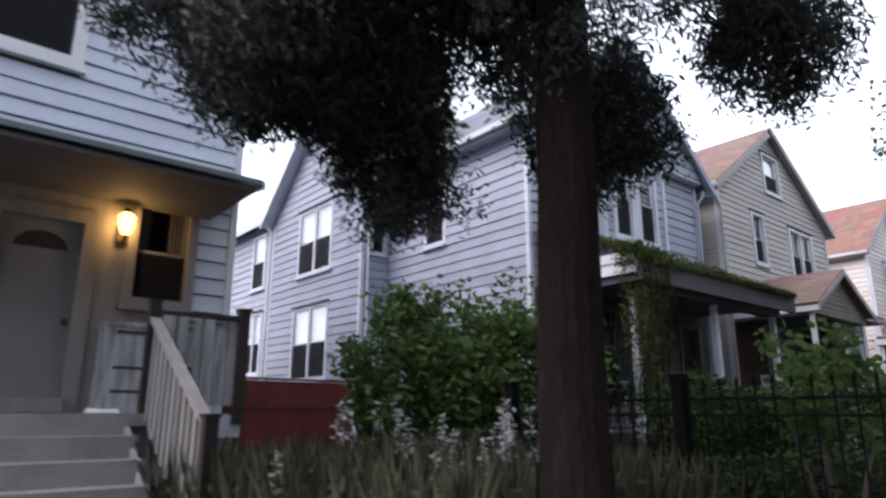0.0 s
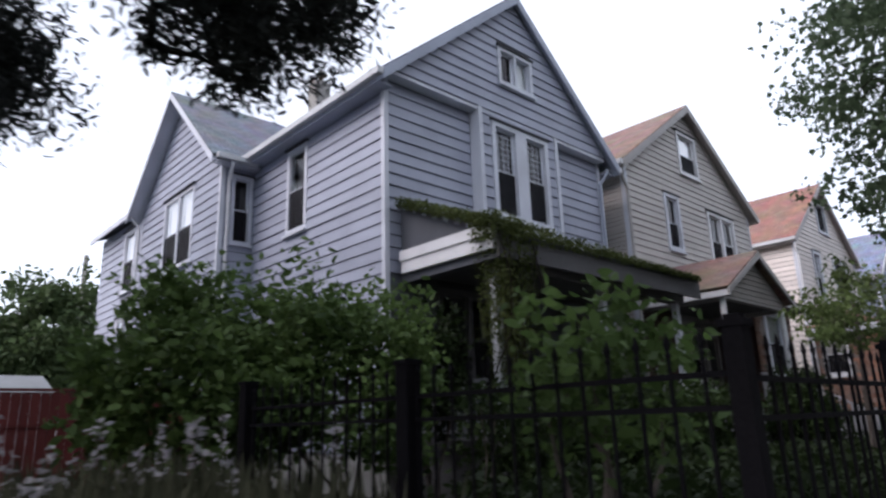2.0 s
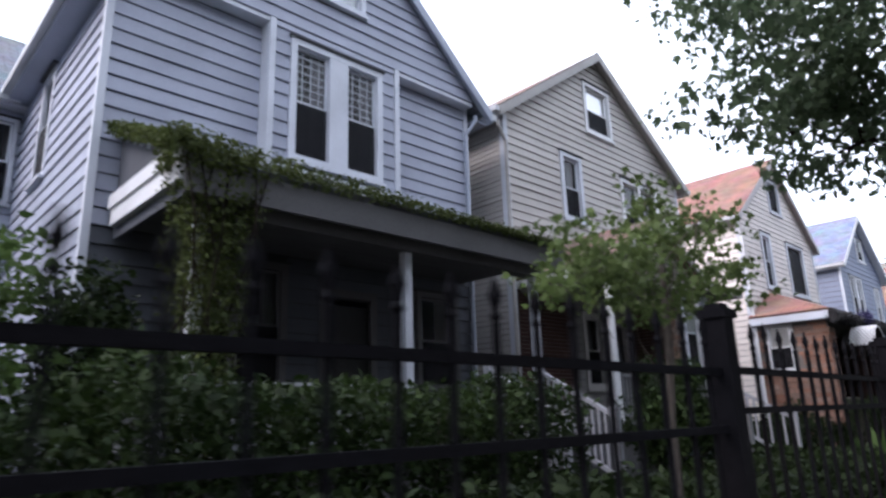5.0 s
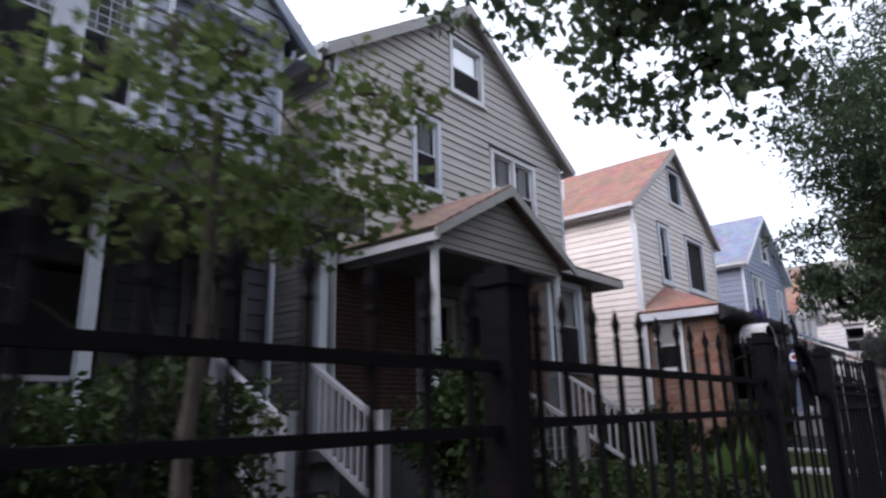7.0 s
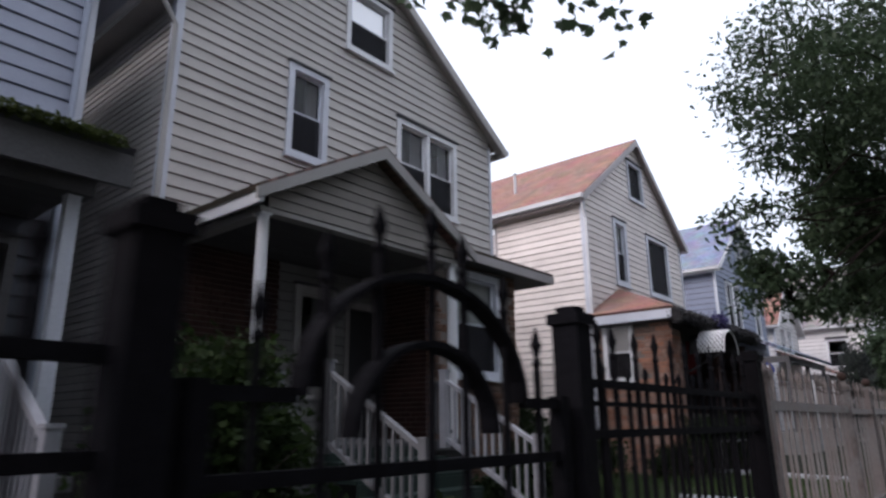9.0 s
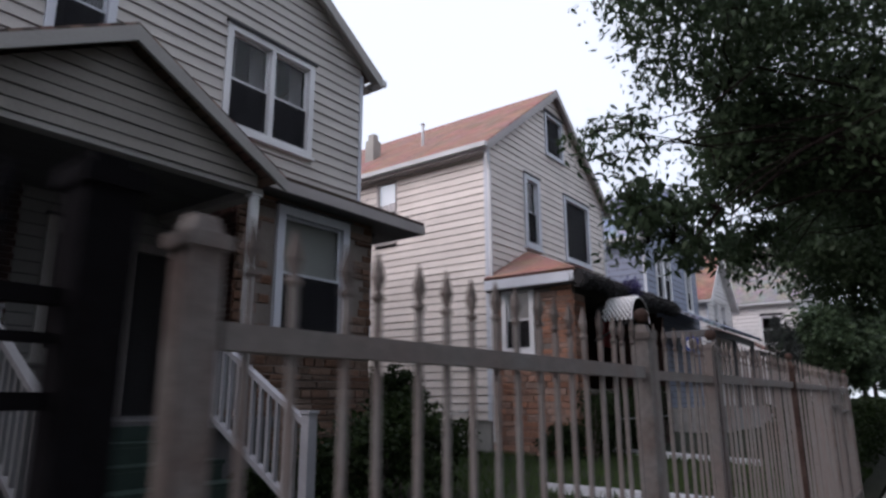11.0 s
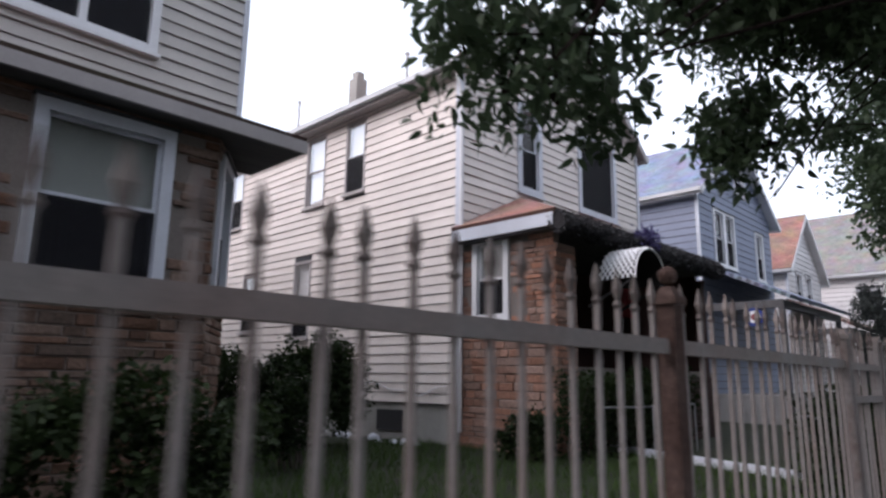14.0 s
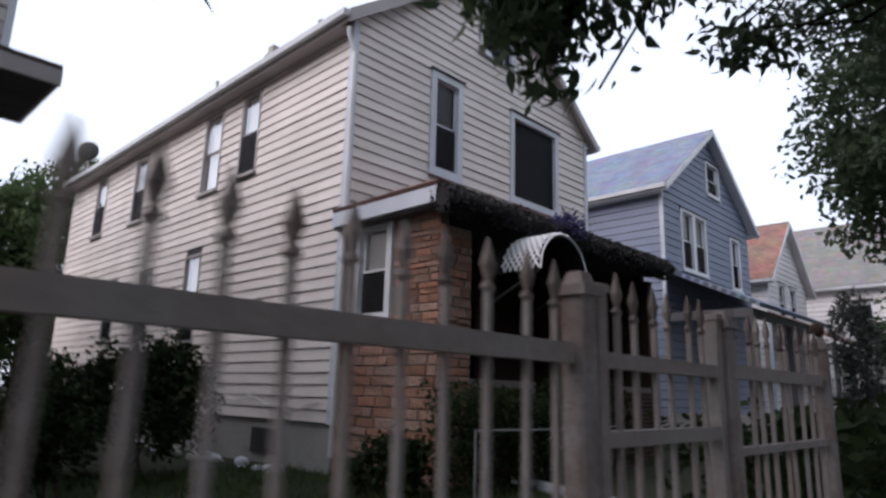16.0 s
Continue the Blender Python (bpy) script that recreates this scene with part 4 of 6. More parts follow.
rb4 = root("porch_railing", 9.78, 7.5, 1.0, "white painted porch railing at the ivy corner", "railing")
stair_rail(rb4, (9.78, 6.75, 1.0), (9.78, 8.4, 1.0), 0.85, RAIL_WHITE, 12, newels=False)

# ---------------- the cream house with the gabled porch ----------------
hc = root("house", 20.85, 15, 0, "cream clapboard house with a gabled brick porch", "house", "street houses")
fc = front(8.46)
floors(hc, 17.1, 24.6, 8.46, 23.5, (1.15, 4.5, 7.9))
foundation(hc, 17.1, 24.6, 8.46, 23.5, 1.0)
c1 = window(hc, fc, 19.15, 19.78, 5.75, 7.2, trim=TRIM_GREY, casing=0.11)
c2 = window(hc, fc, 21.72, 23.33, 5.6, 7.15, trim=TRIM_WHITE, lights=2, casing=0.11, curtain=True)
c3 = window(hc, fc, 20.35, 21.35, 8.25, 9.45, trim=TRIM_WHITE, casing=0.1, blind_or_sky=0.5, curtain=False)
wall(hc, fc, 17.1, 24.66, 4.2, 7.8, SIDING_C, [c1, c2, c3], peak=(20.8, 10.37), course=0.185)
sc_ = left(17.1)
cs = window(hc, sc_, 12.4, 13.2, 5.6, 7.2, trim=TRIM_WHITE)
wall(hc, sc_, 8.46, 14.5, 1.0, 7.75, SIDING_C, [cs], course=0.112, lip=0.018)
wall(hc, sc_, 14.5, 23.5, 1.0, 7.75, None, core=SIDING_C, boards=False)
wall(hc, right(24.66), 8.46, 23.5, 1.0, 7.75, None, core=SIDING_C, boards=False)
wall(hc, rear(23.5), 17.1, 24.6, 1.0, 7.75, None, core=SIDING_C, boards=False)
corner_board(hc, 17.1, 8.46, 1.0, 7.6, 0.13)
corner_board(hc, 24.66, 8.46, 4.3, 7.6, 0.08)
gable_roof(hc, 17.1, 24.66, 20.8, 8.46, 23.5, 7.8, 10.37, ROOF_BROWN, over=0.35, front=0.24, trim=TRIM_C)
downpipe(hc, 17.02, 8.34, 0.3, 7.35, (-0.2, 0.0), material=TRIM_C)
# brick ground floor inside the porch
hole_w = (20.45, 21.2, 1.2, 3.4)
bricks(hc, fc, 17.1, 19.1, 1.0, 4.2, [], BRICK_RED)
# pale back wall, greyed in its colour for the shade of the porch
wall(hc, fc, 19.1, 21.3, 1.0, 4.2, surface("shaded_porch_siding", (0.2, 0.195, 0.19), 0.7, stain=0.4, grain=0.08, vary=0.06), [(19.4, 20.2, 1.85, 3.55), hole_w], course=0.15)
window(hc, fc, 19.52, 20.08, 1.97, 3.43, trim=TRIM_C, casing=0.12)
bm = bmesh.new()
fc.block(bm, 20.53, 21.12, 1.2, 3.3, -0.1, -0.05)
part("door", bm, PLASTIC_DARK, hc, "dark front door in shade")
bm = bmesh.new()
fc.block(bm, 20.43, 20.53, 1.15, 3.42, -0.1, 0.04)
fc.block(bm, 21.12, 21.22, 1.15, 3.42, -0.1, 0.04)
fc.block(bm, 20.53, 21.12, 3.3, 3.42, -0.1, 0.04)
part("door_frame", bm, PANEL_TAN, hc)
# brick bay beside the porch
fcb = front(7.4)
cb = window(hc, fcb, 22.08, 23.25, 2.32, 3.98, trim=TRIM_GREY, casing=0.13, blind_or_sky=0.52, cloth=BLIND_GREY)
bricks(hc, fcb, 21.3, 23.92, 0.2, 4.2, [cb], BRICK_BROWN, w=0.32, h=0.1, rough=0.02)
bricks(hc, left(21.3), 7.4, 8.46, 0.2, 4.2, [], BRICK_RED, cap=100)
cant = Vector((0.74, 1.06)).normalized()
scant = Side(23.92, 7.4, cant, (cant.y, -cant.x))
cw = window(hc, scant, 0.3, 1.02, 2.35, 3.95, trim=TRIM_GREY, casing=0.12, blind_or_sky=0.52, cloth=BLIND_GREY)
bricks(hc, scant, 0.0, 1.29, 0.2, 4.2, [cw], BRICK_BROWN, w=0.32, h=0.1, rough=0.02, cap=150)
slab("bay_roof", hc, [(21.0, 7.08, 4.42), (24.95, 7.08, 4.42), (24.62, 8.46, 5.0), (21.0, 8.46, 5.0)], 0.09, ROOF_BROWN)
bm = bmesh.new()
box(bm, 21.05, 24.95, 7.06, 7.1, 4.2, 4.36)
box(bm, 24.9, 24.94, 7.1, 8.46, 4.2, 4.36)
part("bay_fascia", bm, TRIM_D, hc)
bm = bmesh.new()
box(bm, 21.05, 24.9, 7.1, 8.46, 4.2, 4.23)
part("bay_soffit", bm, PORCH_DARK, hc)
# gabled porch
for xe, s in ((17.15, 1), (21.12, -1)):
    slab("porch_roof", hc, [(xe, 6.2, 4.02), (xe, 8.46, 4.02), (19.13, 8.46, 5.14), (19.13, 6.2, 5.14)], 0.07, ROOF_BROWN)
    bm = bmesh.new()
    lo = [(xe, 6.18, 3.84), (19.13, 6.18, 4.93), (19.13, 6.18, 5.1), (xe, 6.18, 3.98)]
    hexa(bm, lo, [(x, y + 0.05, z) for x, y, z in lo])
    part("rake_board", bm, TRIM_C, hc)
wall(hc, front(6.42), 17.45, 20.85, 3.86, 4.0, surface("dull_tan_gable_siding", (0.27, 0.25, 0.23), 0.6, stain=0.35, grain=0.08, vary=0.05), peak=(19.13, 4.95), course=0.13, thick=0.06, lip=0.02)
for args in ((17.35, 20.95, 6.42, 6.58, 3.8, 3.86), (17.35, 17.5, 6.58, 8.46, 3.76, 3.86), (20.8, 20.95, 6.58, 8.46, 3.76, 3.86)):
    bm = bmesh.new()
    box(bm, *args)
    part("porch_beam", bm, TRIM_C, hc)
bm = bmesh.new()
box(bm, 17.2, 17.24, 6.2, 8.46, 3.82, 3.98)
part("porch_fascia", bm, TRIM_WHITE, hc)
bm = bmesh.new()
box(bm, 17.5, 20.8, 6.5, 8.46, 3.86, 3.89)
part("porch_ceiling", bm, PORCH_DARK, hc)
for xx in (17.45, 20.88):
    bm = bmesh.new()
    tube(bm, [(xx, 6.5, 1.2), (xx, 6.5, 2.0), (xx, 6.5, 3.8)], [0.075, 0.072, 0.066], 14)
    box(bm, xx - 0.075, xx + 0.075, 6.425, 6.575, 3.77, 3.8)
    part("porch_post", bm, TRIM_WHITE, hc)
bm = bmesh.new()
box(bm, 17.2, 21.3, 6.35, 8.46, 1.06, 1.18)
box(bm, 17.3, 21.25, 6.45, 8.4, 0.0, 1.05)
part("porch_floor", bm, PORCH_DARK, hc)
GREEN_STEP = surface("dark_green_paint", (0.02, 0.035, 0.03), 0.5, stain=0.3)
steps(hc, 18.28, 20.16, 6.3, 4.6, 1.18, 0.12, 6, GREEN_STEP)
for xx in (18.2, 20.24):
    r = root("porch_railing", xx, 5.4, 0.1, "weathered pale wooden stair railing with square balusters", "railing")
    stair_rail(r, (xx, 6.12, 1.12), (xx, 4.65, 0.27), 0.88, RAIL_WHITE if xx > 19 else RAIL_DIM, 12)
for xa, xb in ((17.55, 18.1), (20.34, 20.8)):
    r = root("porch_railing", (xa + xb) / 2, 6.45, 1.18, "pale stained porch railing with square balusters, shade put into its paint", "railing")
    stair_rail(r, (xa, 6.48, 1.18), (xb, 6.48, 1.18), 0.8, RAIL_DIM, 5, newels=False)

# ---------------- the ivory house with the brick porch ----------------
hd = root("house", 33.6, 16, 0, "ivory clapboard house with a brick enclosed porch", "house", "street houses")
fd, sd = front(8.75), left(29.68)
floors(hd, 29.68, 37.15, 8.75, 23.7, (1.0, 4.5, 7.85))
foundation(hd, 29.68, 37.15, 8.75, 23.7, 0.87)
d1 = window(hd, fd, 31.72, 32.35, 5.65, 7.5, trim=TRIM_GREY, casing=0.15, curtain=False)
# whole-pane dark sheets (screen=2) imitate the unlit rooms behind
d2 = window(hd, fd, 34.2, 35.8, 5.65, 7.5, trim=TRIM_GREY, casing=0.13, fixed=True, curtain=False, screen=2)
d3 = window(hd, fd, 33.1, 34.1, 8.75, 9.95, trim=TRIM_GREY, casing=0.1, curtain=False, screen=2)
wall(hd, fd, 29.68, 37.15, 0.87, 4.3, None, [(32.1, 33.0, 1.0, 3.2)], core=BRICK_RED, boards=False)
wall(hd, fd, 29.68, 37.15, 4.3, 8.0, SIDING_D, [d1, d2, d3], peak=(33.6, 10.9), course=0.196)
op = []
for ya, yb, za, zb in ((11.85, 12.5, 5.75, 7.5), (13.45, 14.2, 5.7, 7.5), (17.6, 18.3, 5.7, 7.4), (20.55, 21.3, 5.75, 7.5), (13.85, 14.5, 2.35, 4.2), (16.4, 17.1, 2.6, 4.1), (18.7, 19.4, 2.6, 4.1)):
    op.append(window(hd, sd, ya, yb, za, zb, trim=TRIM_D, casing=0.06, blind_or_sky=0.98 if 13 < ya < 13.8 and za > 5 else 0.5, curtain=False, screen=0 if 13 < ya < 13.8 else 1, cap=False, flush=True))
wall(hd, sd, 8.75, 23.7, 0.87, 7.9, SIDING_D, op, course=0.196)
wall(hd, right(37.15), 8.75, 23.7, 0.87, 7.9, None, core=SIDING_D, boards=False)
wall(hd, rear(23.7), 29.68, 37.15, 0.87, 7.9, None, core=SIDING_D, boards=False)
corner_board(hd, 29.68, 8.75, 0.87, 7.8, 0.12)
corner_board(hd, 37.15, 8.75, 4.5, 7.8, 0.1)
gable_roof(hd, 29.68, 37.15, 33.55, 8.75, 23.7, 7.97, 10.84, ROOF_RED, over=0.3, front=0.22, trim=TRIM_D)
downpipe(hd, 29.6, 8.62, 0.4, 7.55, (-0.15, 0.0))
bm = bmesh.new()
sd.block(bm, 10.3, 11.1, 0.3, 0.72, -0.02, 0.0)
part("cellar_window", bm, PLASTIC_DARK, hd)
for yy, zz, r in ((11.95, 9.15, 0.045), (17.0, 9.3, 0.04)):
    bm = bmesh.new()
    tube(bm, [(31.05, yy, zz - 0.4), (31.05, yy, zz + 0.62)], [r, r], 8)
    tube(bm, [(31.05, yy, zz + 0.62), (31.05, yy, zz + 0.7)], [r * 1.8, r * 0.8], 8)
    part("vent_pipe", bm, GUTTER, hd)
bm = bmesh.new()
box(bm, 31.0, 31.36, 14.0, 14.36, 8.6, 9.8)
box(bm, 31.06, 31.3, 14.06, 14.3, 9.8, 10.02)
part("chimney", bm, CONCRETE, hd, "small grey chimney")
# brick porch
sp, fp = left(29.75), front(6.55)
pw = window(hd, sp, 7.66, 8.3, 2.55, 3.9, trim=TRIM_WHITE, casing=0.12, blind_or_sky=0.95, cloth=BLIND_GREY)
bricks(hd, sp, 6.55, 8.74, 0.1, 3.95, [pw], BRICK, w=0.32, h=0.11, rough=0.02)
bricks(hd, fp, 29.75, 30.4, 0.1, 3.75, [], BRICK, w=0.32, h=0.11, rough=0.02)
bricks(hd, fp, 30.4, 36.2, 0.1, 1.5, [(32.0, 33.2, 0.0, 1.6)], BRICK_RED)
for xx in (33.3, 36.0):
    post(hd, xx, 6.65, 0.1, 3.75, 0.2, BRICK_RED, "brick_pier")
bm = bmesh.new()
box(bm, 36.06, 36.2, 6.76, 8.74, 0.1, 3.92)
part("porch_end_wall", bm, BRICK_RED, hd)
slab("porch_roof", hd, [(29.44, 6.3, 4.27), (36.3, 6.3, 4.27), (36.3, 8.75, 5.38), (31.7, 8.75, 5.38)], 0.1, ROOF_RED)
slab("porch_roof", hd, [(29.44, 8.75, 4.27), (29.44, 6.3, 4.27), (31.7, 8.75, 5.38)], 0.1, ROOF_RED)
bm = bmesh.new()
box(bm, 29.44, 29.5, 6.36, 8.74, 3.97, 4.2)
part("porch_fascia", bm, TRIM_GREY, hd)
bm = bmesh.new()
box(bm, 29.5, 36.2, 6.4, 8.74, 3.93, 3.97)
part("porch_ceiling", bm, PORCH_DARK, hd)
rng = np.random.default_rng(5)
bm = bmesh.new()
tube(bm, [(x, 6.26, 4.03 + 0.02 * math.sin(3 * x)) for x in np.linspace(29.46, 36.3, 24)], [0.15] * 24, 10)
roll = part("roof_edge_roll", bm, SHAG, hd, "dark shaggy edge of the porch roof")
n = 9000
ang = rng.random(n) * 2 * math.pi
rad = 0.13 + 0.06 * rng.random(n)
pp = np.stack([29.42 + 6.9 * rng.random(n), 6.26 + rad * np.cos(ang), 4.03 + rad * 1.1 * np.sin(ang)], 1)
hang(new("shaggy_fringe", leaf_mesh("shaggy_fringe", pp, 0.035 + 0.05 * rng.random(n), SHAG_LEAF, OVAL, 0.5, seed=5)), roll)
# arched lattice awning over the porch entrance
aw = root("lattice_awning", 31.4, 6.2, 3.6, "arched awning with a white lattice end", "awning")
bm = bmesh.new()
arcp = [(31.4 + 0.58 * math.cos(a), 3.14 + 0.56 * math.sin(a)) for a in np.linspace(0.0, math.pi, 13)]
for (xa, za), (xb, zb) in zip(arcp, arcp[1:]):
    hexa(bm, [(xa, 5.6, za), (xb, 5.6, zb), (xb, 6.5, zb), (xa, 6.5, za)], [(xa, 5.6, za + 0.03), (xb, 5.6, zb + 0.03), (xb, 6.5, zb + 0.03), (xa, 6.5, za + 0.03)])
part("canopy", bm, SHAG, aw, "dark arched canopy")
for k in range(-7, 12):
    for s in (-1, 1):
        pts = []
        for i in range(15):
            f = i / 14
            a, y = math.pi * (1 - 0.56 * f), 5.3 + 0.1 * k + (0.75 * f if s > 0 else 0.75 * (1 - f))
            if 5.6 <= y <= 6.3:
                pts.append((31.4 + (0.612 + 0.006 * s) * math.cos(a), y, 3.16 + (0.605 + 0.006 * s) * math.sin(a)))
        if len(pts) < 2:
            continue
        bm = bmesh.new()
        tube(bm, pts, [0.022] * len(pts), 4)
        part("lattice_slat", bm, LATTICE, aw)
bm = bmesh.new()
rim = [(31.4 + 0.6 * math.cos(a), 5.59, 3.15 + 0.59 * math.sin(a)) for a in np.linspace(0.0, math.pi, 15)]
tube(bm, rim, [0.02] * 15, 6)
part("awning_rim", bm, LATTICE, aw, "white arched rim")
for xx in (30.84, 31.96):
    bm = bmesh.new()
    beam(bm, (xx, 5.65, 3.14), (xx, 6.56, 2.7), 0.04, 0.04)
    part("awning_bracket", bm, SHAG, aw)
bm = bmesh.new()
tube(bm, [(29.5, 22.3, 7.6), (29.5, 22.22, 8.62)], [0.03, 0.03], 6)
dish = part("dish_arm", bm, GUTTER, hd)
bm = bmesh.new()
bmesh.ops.create_uvsphere(bm, u_segments=16, v_segments=8, radius=0.34)
for v in bm.verts:
    v.co.x *= 0.18
bmesh.ops.rotate(bm, verts=bm.verts[:], cent=(0, 0, 0), matrix=Matrix.Rotation(0.8, 3, "Z"))
bmesh.ops.translate(bm, verts=bm.verts[:], vec=(29.45, 22.2, 8.66))
part("satellite_dish", bm, PLASTIC_DARK, hd, "dark satellite dish")

# ---------------- farther houses ----------------
def far_house(x0, x1, y, yb, ze, zp, siding, roof, label, wins, side_wins=(), porch=None, trim=TRIM_WHITE, xp=None):
    xp = xp or (x0 + x1) / 2
    h = root("house", (x0 + x1) / 2, (y + yb) / 2, 0, label, "house", "street houses")
    f, s = front(y), left(x0)
    foundation(h, x0, x1, y, yb, 0.9)
    floors(h, x0, x1, y, yb, (1.0, 4.4, ze - 0.1))
    op = [window(h, f, *w, trim=trim, curtain=False) for w in wins]
    wall(h, f, x0, x1, 0.9, ze, siding, op, peak=(xp, zp), course=0.25)
    ops = [window(h, s, *w, trim=trim, curtain=False) for w in side_wins]
    wall(h, s, y, yb, 0.9, ze, siding, ops, course=0.25)
    wall(h, right(x1), y, yb, 0.9, ze, None, core=siding, boards=False)
    wall(h, rear(yb), x0, x1, 0.9, ze, None, core=siding, boards=False)
    corner_board(h, x0, y, 0.9, ze - 0.1)
    gable_roof(h, x0, x1, xp, y, yb, ze, zp, roof, over=0.35, front=0.35, trim=trim)
    if porch:
        pa, pb, py, pz, pm = porch
        slab("porch_roof", h, [(pa - 0.2, py - 0.3, pz), (pb + 0.2, py - 0.3, pz), (pb + 0.2, y, pz + 1.35), (pa - 0.2, y, pz + 1.35)], 0.12, pm)
        bm = bmesh.new()
        box(bm, pa, pb, py, py + 0.15, pz - 0.35, pz - 0.1)
        box(bm, pa, pa + 0.15, py + 0.15, y, pz - 0.35, pz - 0.1)
        part("porch_beam", bm, PORCH_DARK, h)
        for xx in (pa + 0.1, (pa + pb) / 2, pb - 0.1):
            post(h, xx, py + 0.08, 0.1, pz - 0.35, 0.16, PORCH_DARK, "porch_post")
        bm = bmesh.new()
        box(bm, pa, pb, py, y, 0.0, 1.0)
        part("porch_floor", bm, STEP_PAINT, h)
    return h


far_house(42.2, 49.6, 9.1, 23, 8.15, 10.95, SIDING_E, ROOF_BLUE, "slate blue clapboard house with a blue-grey roof", [(43.6, 44.4, 5.6, 7.5), (44.6, 45.4, 5.6, 7.5), (47.8, 48.5, 5.5, 7.3), (45.9, 46.9, 8.7, 9.8)], porch=(42.2, 49, 6.6, 4.05, ROOF_BLUE))
far_house(53.2, 58.8, 9.6, 22, 6.9, 9.7, SIDING_F, ROOF_RED, "white clapboard house with an orange-red roof", [(54.6, 55.4, 5.0, 6.6), (56.2, 57.0, 5.0, 6.6)], porch=(53.2, 58.5, 7.2, 3.9, ROOF_BROWN))
far_house(61.8, 78, 6.3, 24, 7.5, 12.6, SIDING_F, shingles("warm_grey_shingles", (0.25, 0.235, 0.225), (0.06, 0.055, 0.05)), "white house under a broad grey roof", [(62.8, 63.8, 4.8, 6.4), (66, 67, 4.8, 6.4)], [(7.4, 8.5, 4.8, 6.4), (11, 12.1, 4.8, 6.4)], xp=70)

# ---------------- fences ----------------
def spear_bar(w, z0, neck, material):
    bm = bmesh.new()
    box(bm, -w / 2, w / 2, -w / 2, w / 2, z0, neck)
    return mesh_of("picket", bm, material)


def spear_head(w, z1, neck, head, material):
    bm = bmesh.new()
    for za, zb, ra, rb in ((neck, neck + 0.012, w * 0.5, w * 0.95), (neck + 0.012, neck + 0.026, w * 0.95, w * 0.5), (neck + 0.026, neck + 0.06, w * 0.45, head), (neck + 0.06, z1, head, 0.002)):
        q = lambda r, z: [(-r, -r * 0.55, z), (r, -r * 0.55, z), (r, r * 0.55, z), (-r, r * 0.55, z)]
        hexa(bm, q(ra, za), q(rb, zb))
    return mesh_of("spearhead", bm, material)


def spear(w, z0, z1, neck, head, material, name="picket"):
    """A square bar that ends in a collar and a spearhead."""
    bm = bmesh.new()
    box(bm, -w / 2, w / 2, -w / 2, w / 2, z0, neck)
    for za, zb, ra, rb in ((neck, neck + 0.012, w * 0.5, w * 0.95), (neck + 0.012, neck + 0.026, w * 0.95, w * 0.5), (neck + 0.026, neck + 0.06, w * 0.45, head), (neck + 0.06, z1, head, 0.002)):
        q = lambda r, z: [(-r, -r * 0.55, z), (r, -r * 0.55, z), (r, r * 0.55, z), (-r, r * 0.55, z)]
        hexa(bm, q(ra, za), q(rb, zb))
    return mesh_of(name, bm, material)


def row(thing, mesh, xs, y, name="picket", turn=0.0, jitter=0.006, head=None, lift=0.0):
    for x in xs:
        ob = hang(new(name, mesh), thing)
        ob.location = (x, y, lift + random.uniform(-jitter, jitter))
        ob.rotation_euler = (random.uniform(-0.006, 0.006), random.uniform(-0.008, 0.008), turn)
        if head:
            new("spearhead", head).parent = ob


def rail(thing, a, b, w, h, material):
    bm = bmesh.new()
    beam(bm, a, b, w, h)
    return part("rail", bm, material, thing)


YF = 1.18
bf = root("iron_fence", 10.5, YF, 0, "black iron picket fence with square posts", "fence")
tall = spear(0.014, 0.06, 1.67, 1.565, 0.015, IRON)
short = spear(0.012, 0.06, 1.575, 1.495, 0.012, IRON)
BLACK_POSTS = ((5.32, 1.60), (7.39, 1.62), (9.56, 1.66), (11.67, 1.67), (13.73, 1.67), (14.95, 1.67), (16.67, 1.68))
BLACK_RAILS = ((1.41, 1.26), (1.475, 1.29), (1.485, 1.347), (1.495, 1.36), None, (1.513, 1.37))
for x, top in BLACK_POSTS:
    bm = bmesh.new()
    w = 0.04
    box(bm, x - w, x + w, YF - w, YF + w, 0.0, top)
    box(bm, x - w - 0.01, x + w + 0.01, YF - w - 0.01, YF + w + 0.01, top, top + 0.03)
    box(bm, x - w + 0.01, x + w - 0.01, YF - w + 0.01, YF + w - 0.01, top + 0.03, top + 0.05)
    part("post", bm, IRON, bf)
for (xa, _), (xb, _), zr in zip(BLACK_POSTS, BLACK_POSTS[1:], BLACK_RAILS):
    if not zr:
        continue
    for z in (*zr, 0.2):
        rail(bf, (xa + 0.04, YF, z), (xb - 0.04, YF, z), 0.026, 0.024, IRON)
    n = round((xb - xa - 0.11) / 0.145)
    xs = [xa + 0.055 + (xb - xa - 0.11) * (i + 0.5) / n for i in range(n)]
    row(bf, tall, xs, YF, lift=zr[0] - 1.485)
    if xa > 14:
        rail(bf, (xa + 0.04, YF, 1.455), (xb - 0.04, YF, 1.455), 0.018, 0.014, IRON)
        row(bf, short, [x + 0.07 for x in xs[:-1]], YF)
# return run along the side of the plot
bs = root("iron_fence", 5.33, 6.0, 0, "black iron side fence between two plots", "fence")
for y in (3.15, 5.2):
    bm = bmesh.new()
    box(bm, 5.27, 5.38, y - 0.055, y + 0.055, 0.0, 1.62)
    box(bm, 5.26, 5.39, y - 0.065, y + 0.065, 1.62, 1.65)
    part("post", bm, IRON, bs)
for z in (1.43, 1.3, 0.2):
    bm = bmesh.new()
    beam(bm, (5.33, YF + 0.06, z), (5.33, 5.2, z), 0.026, 0.024)
    part("rail", bm, IRON, bs)
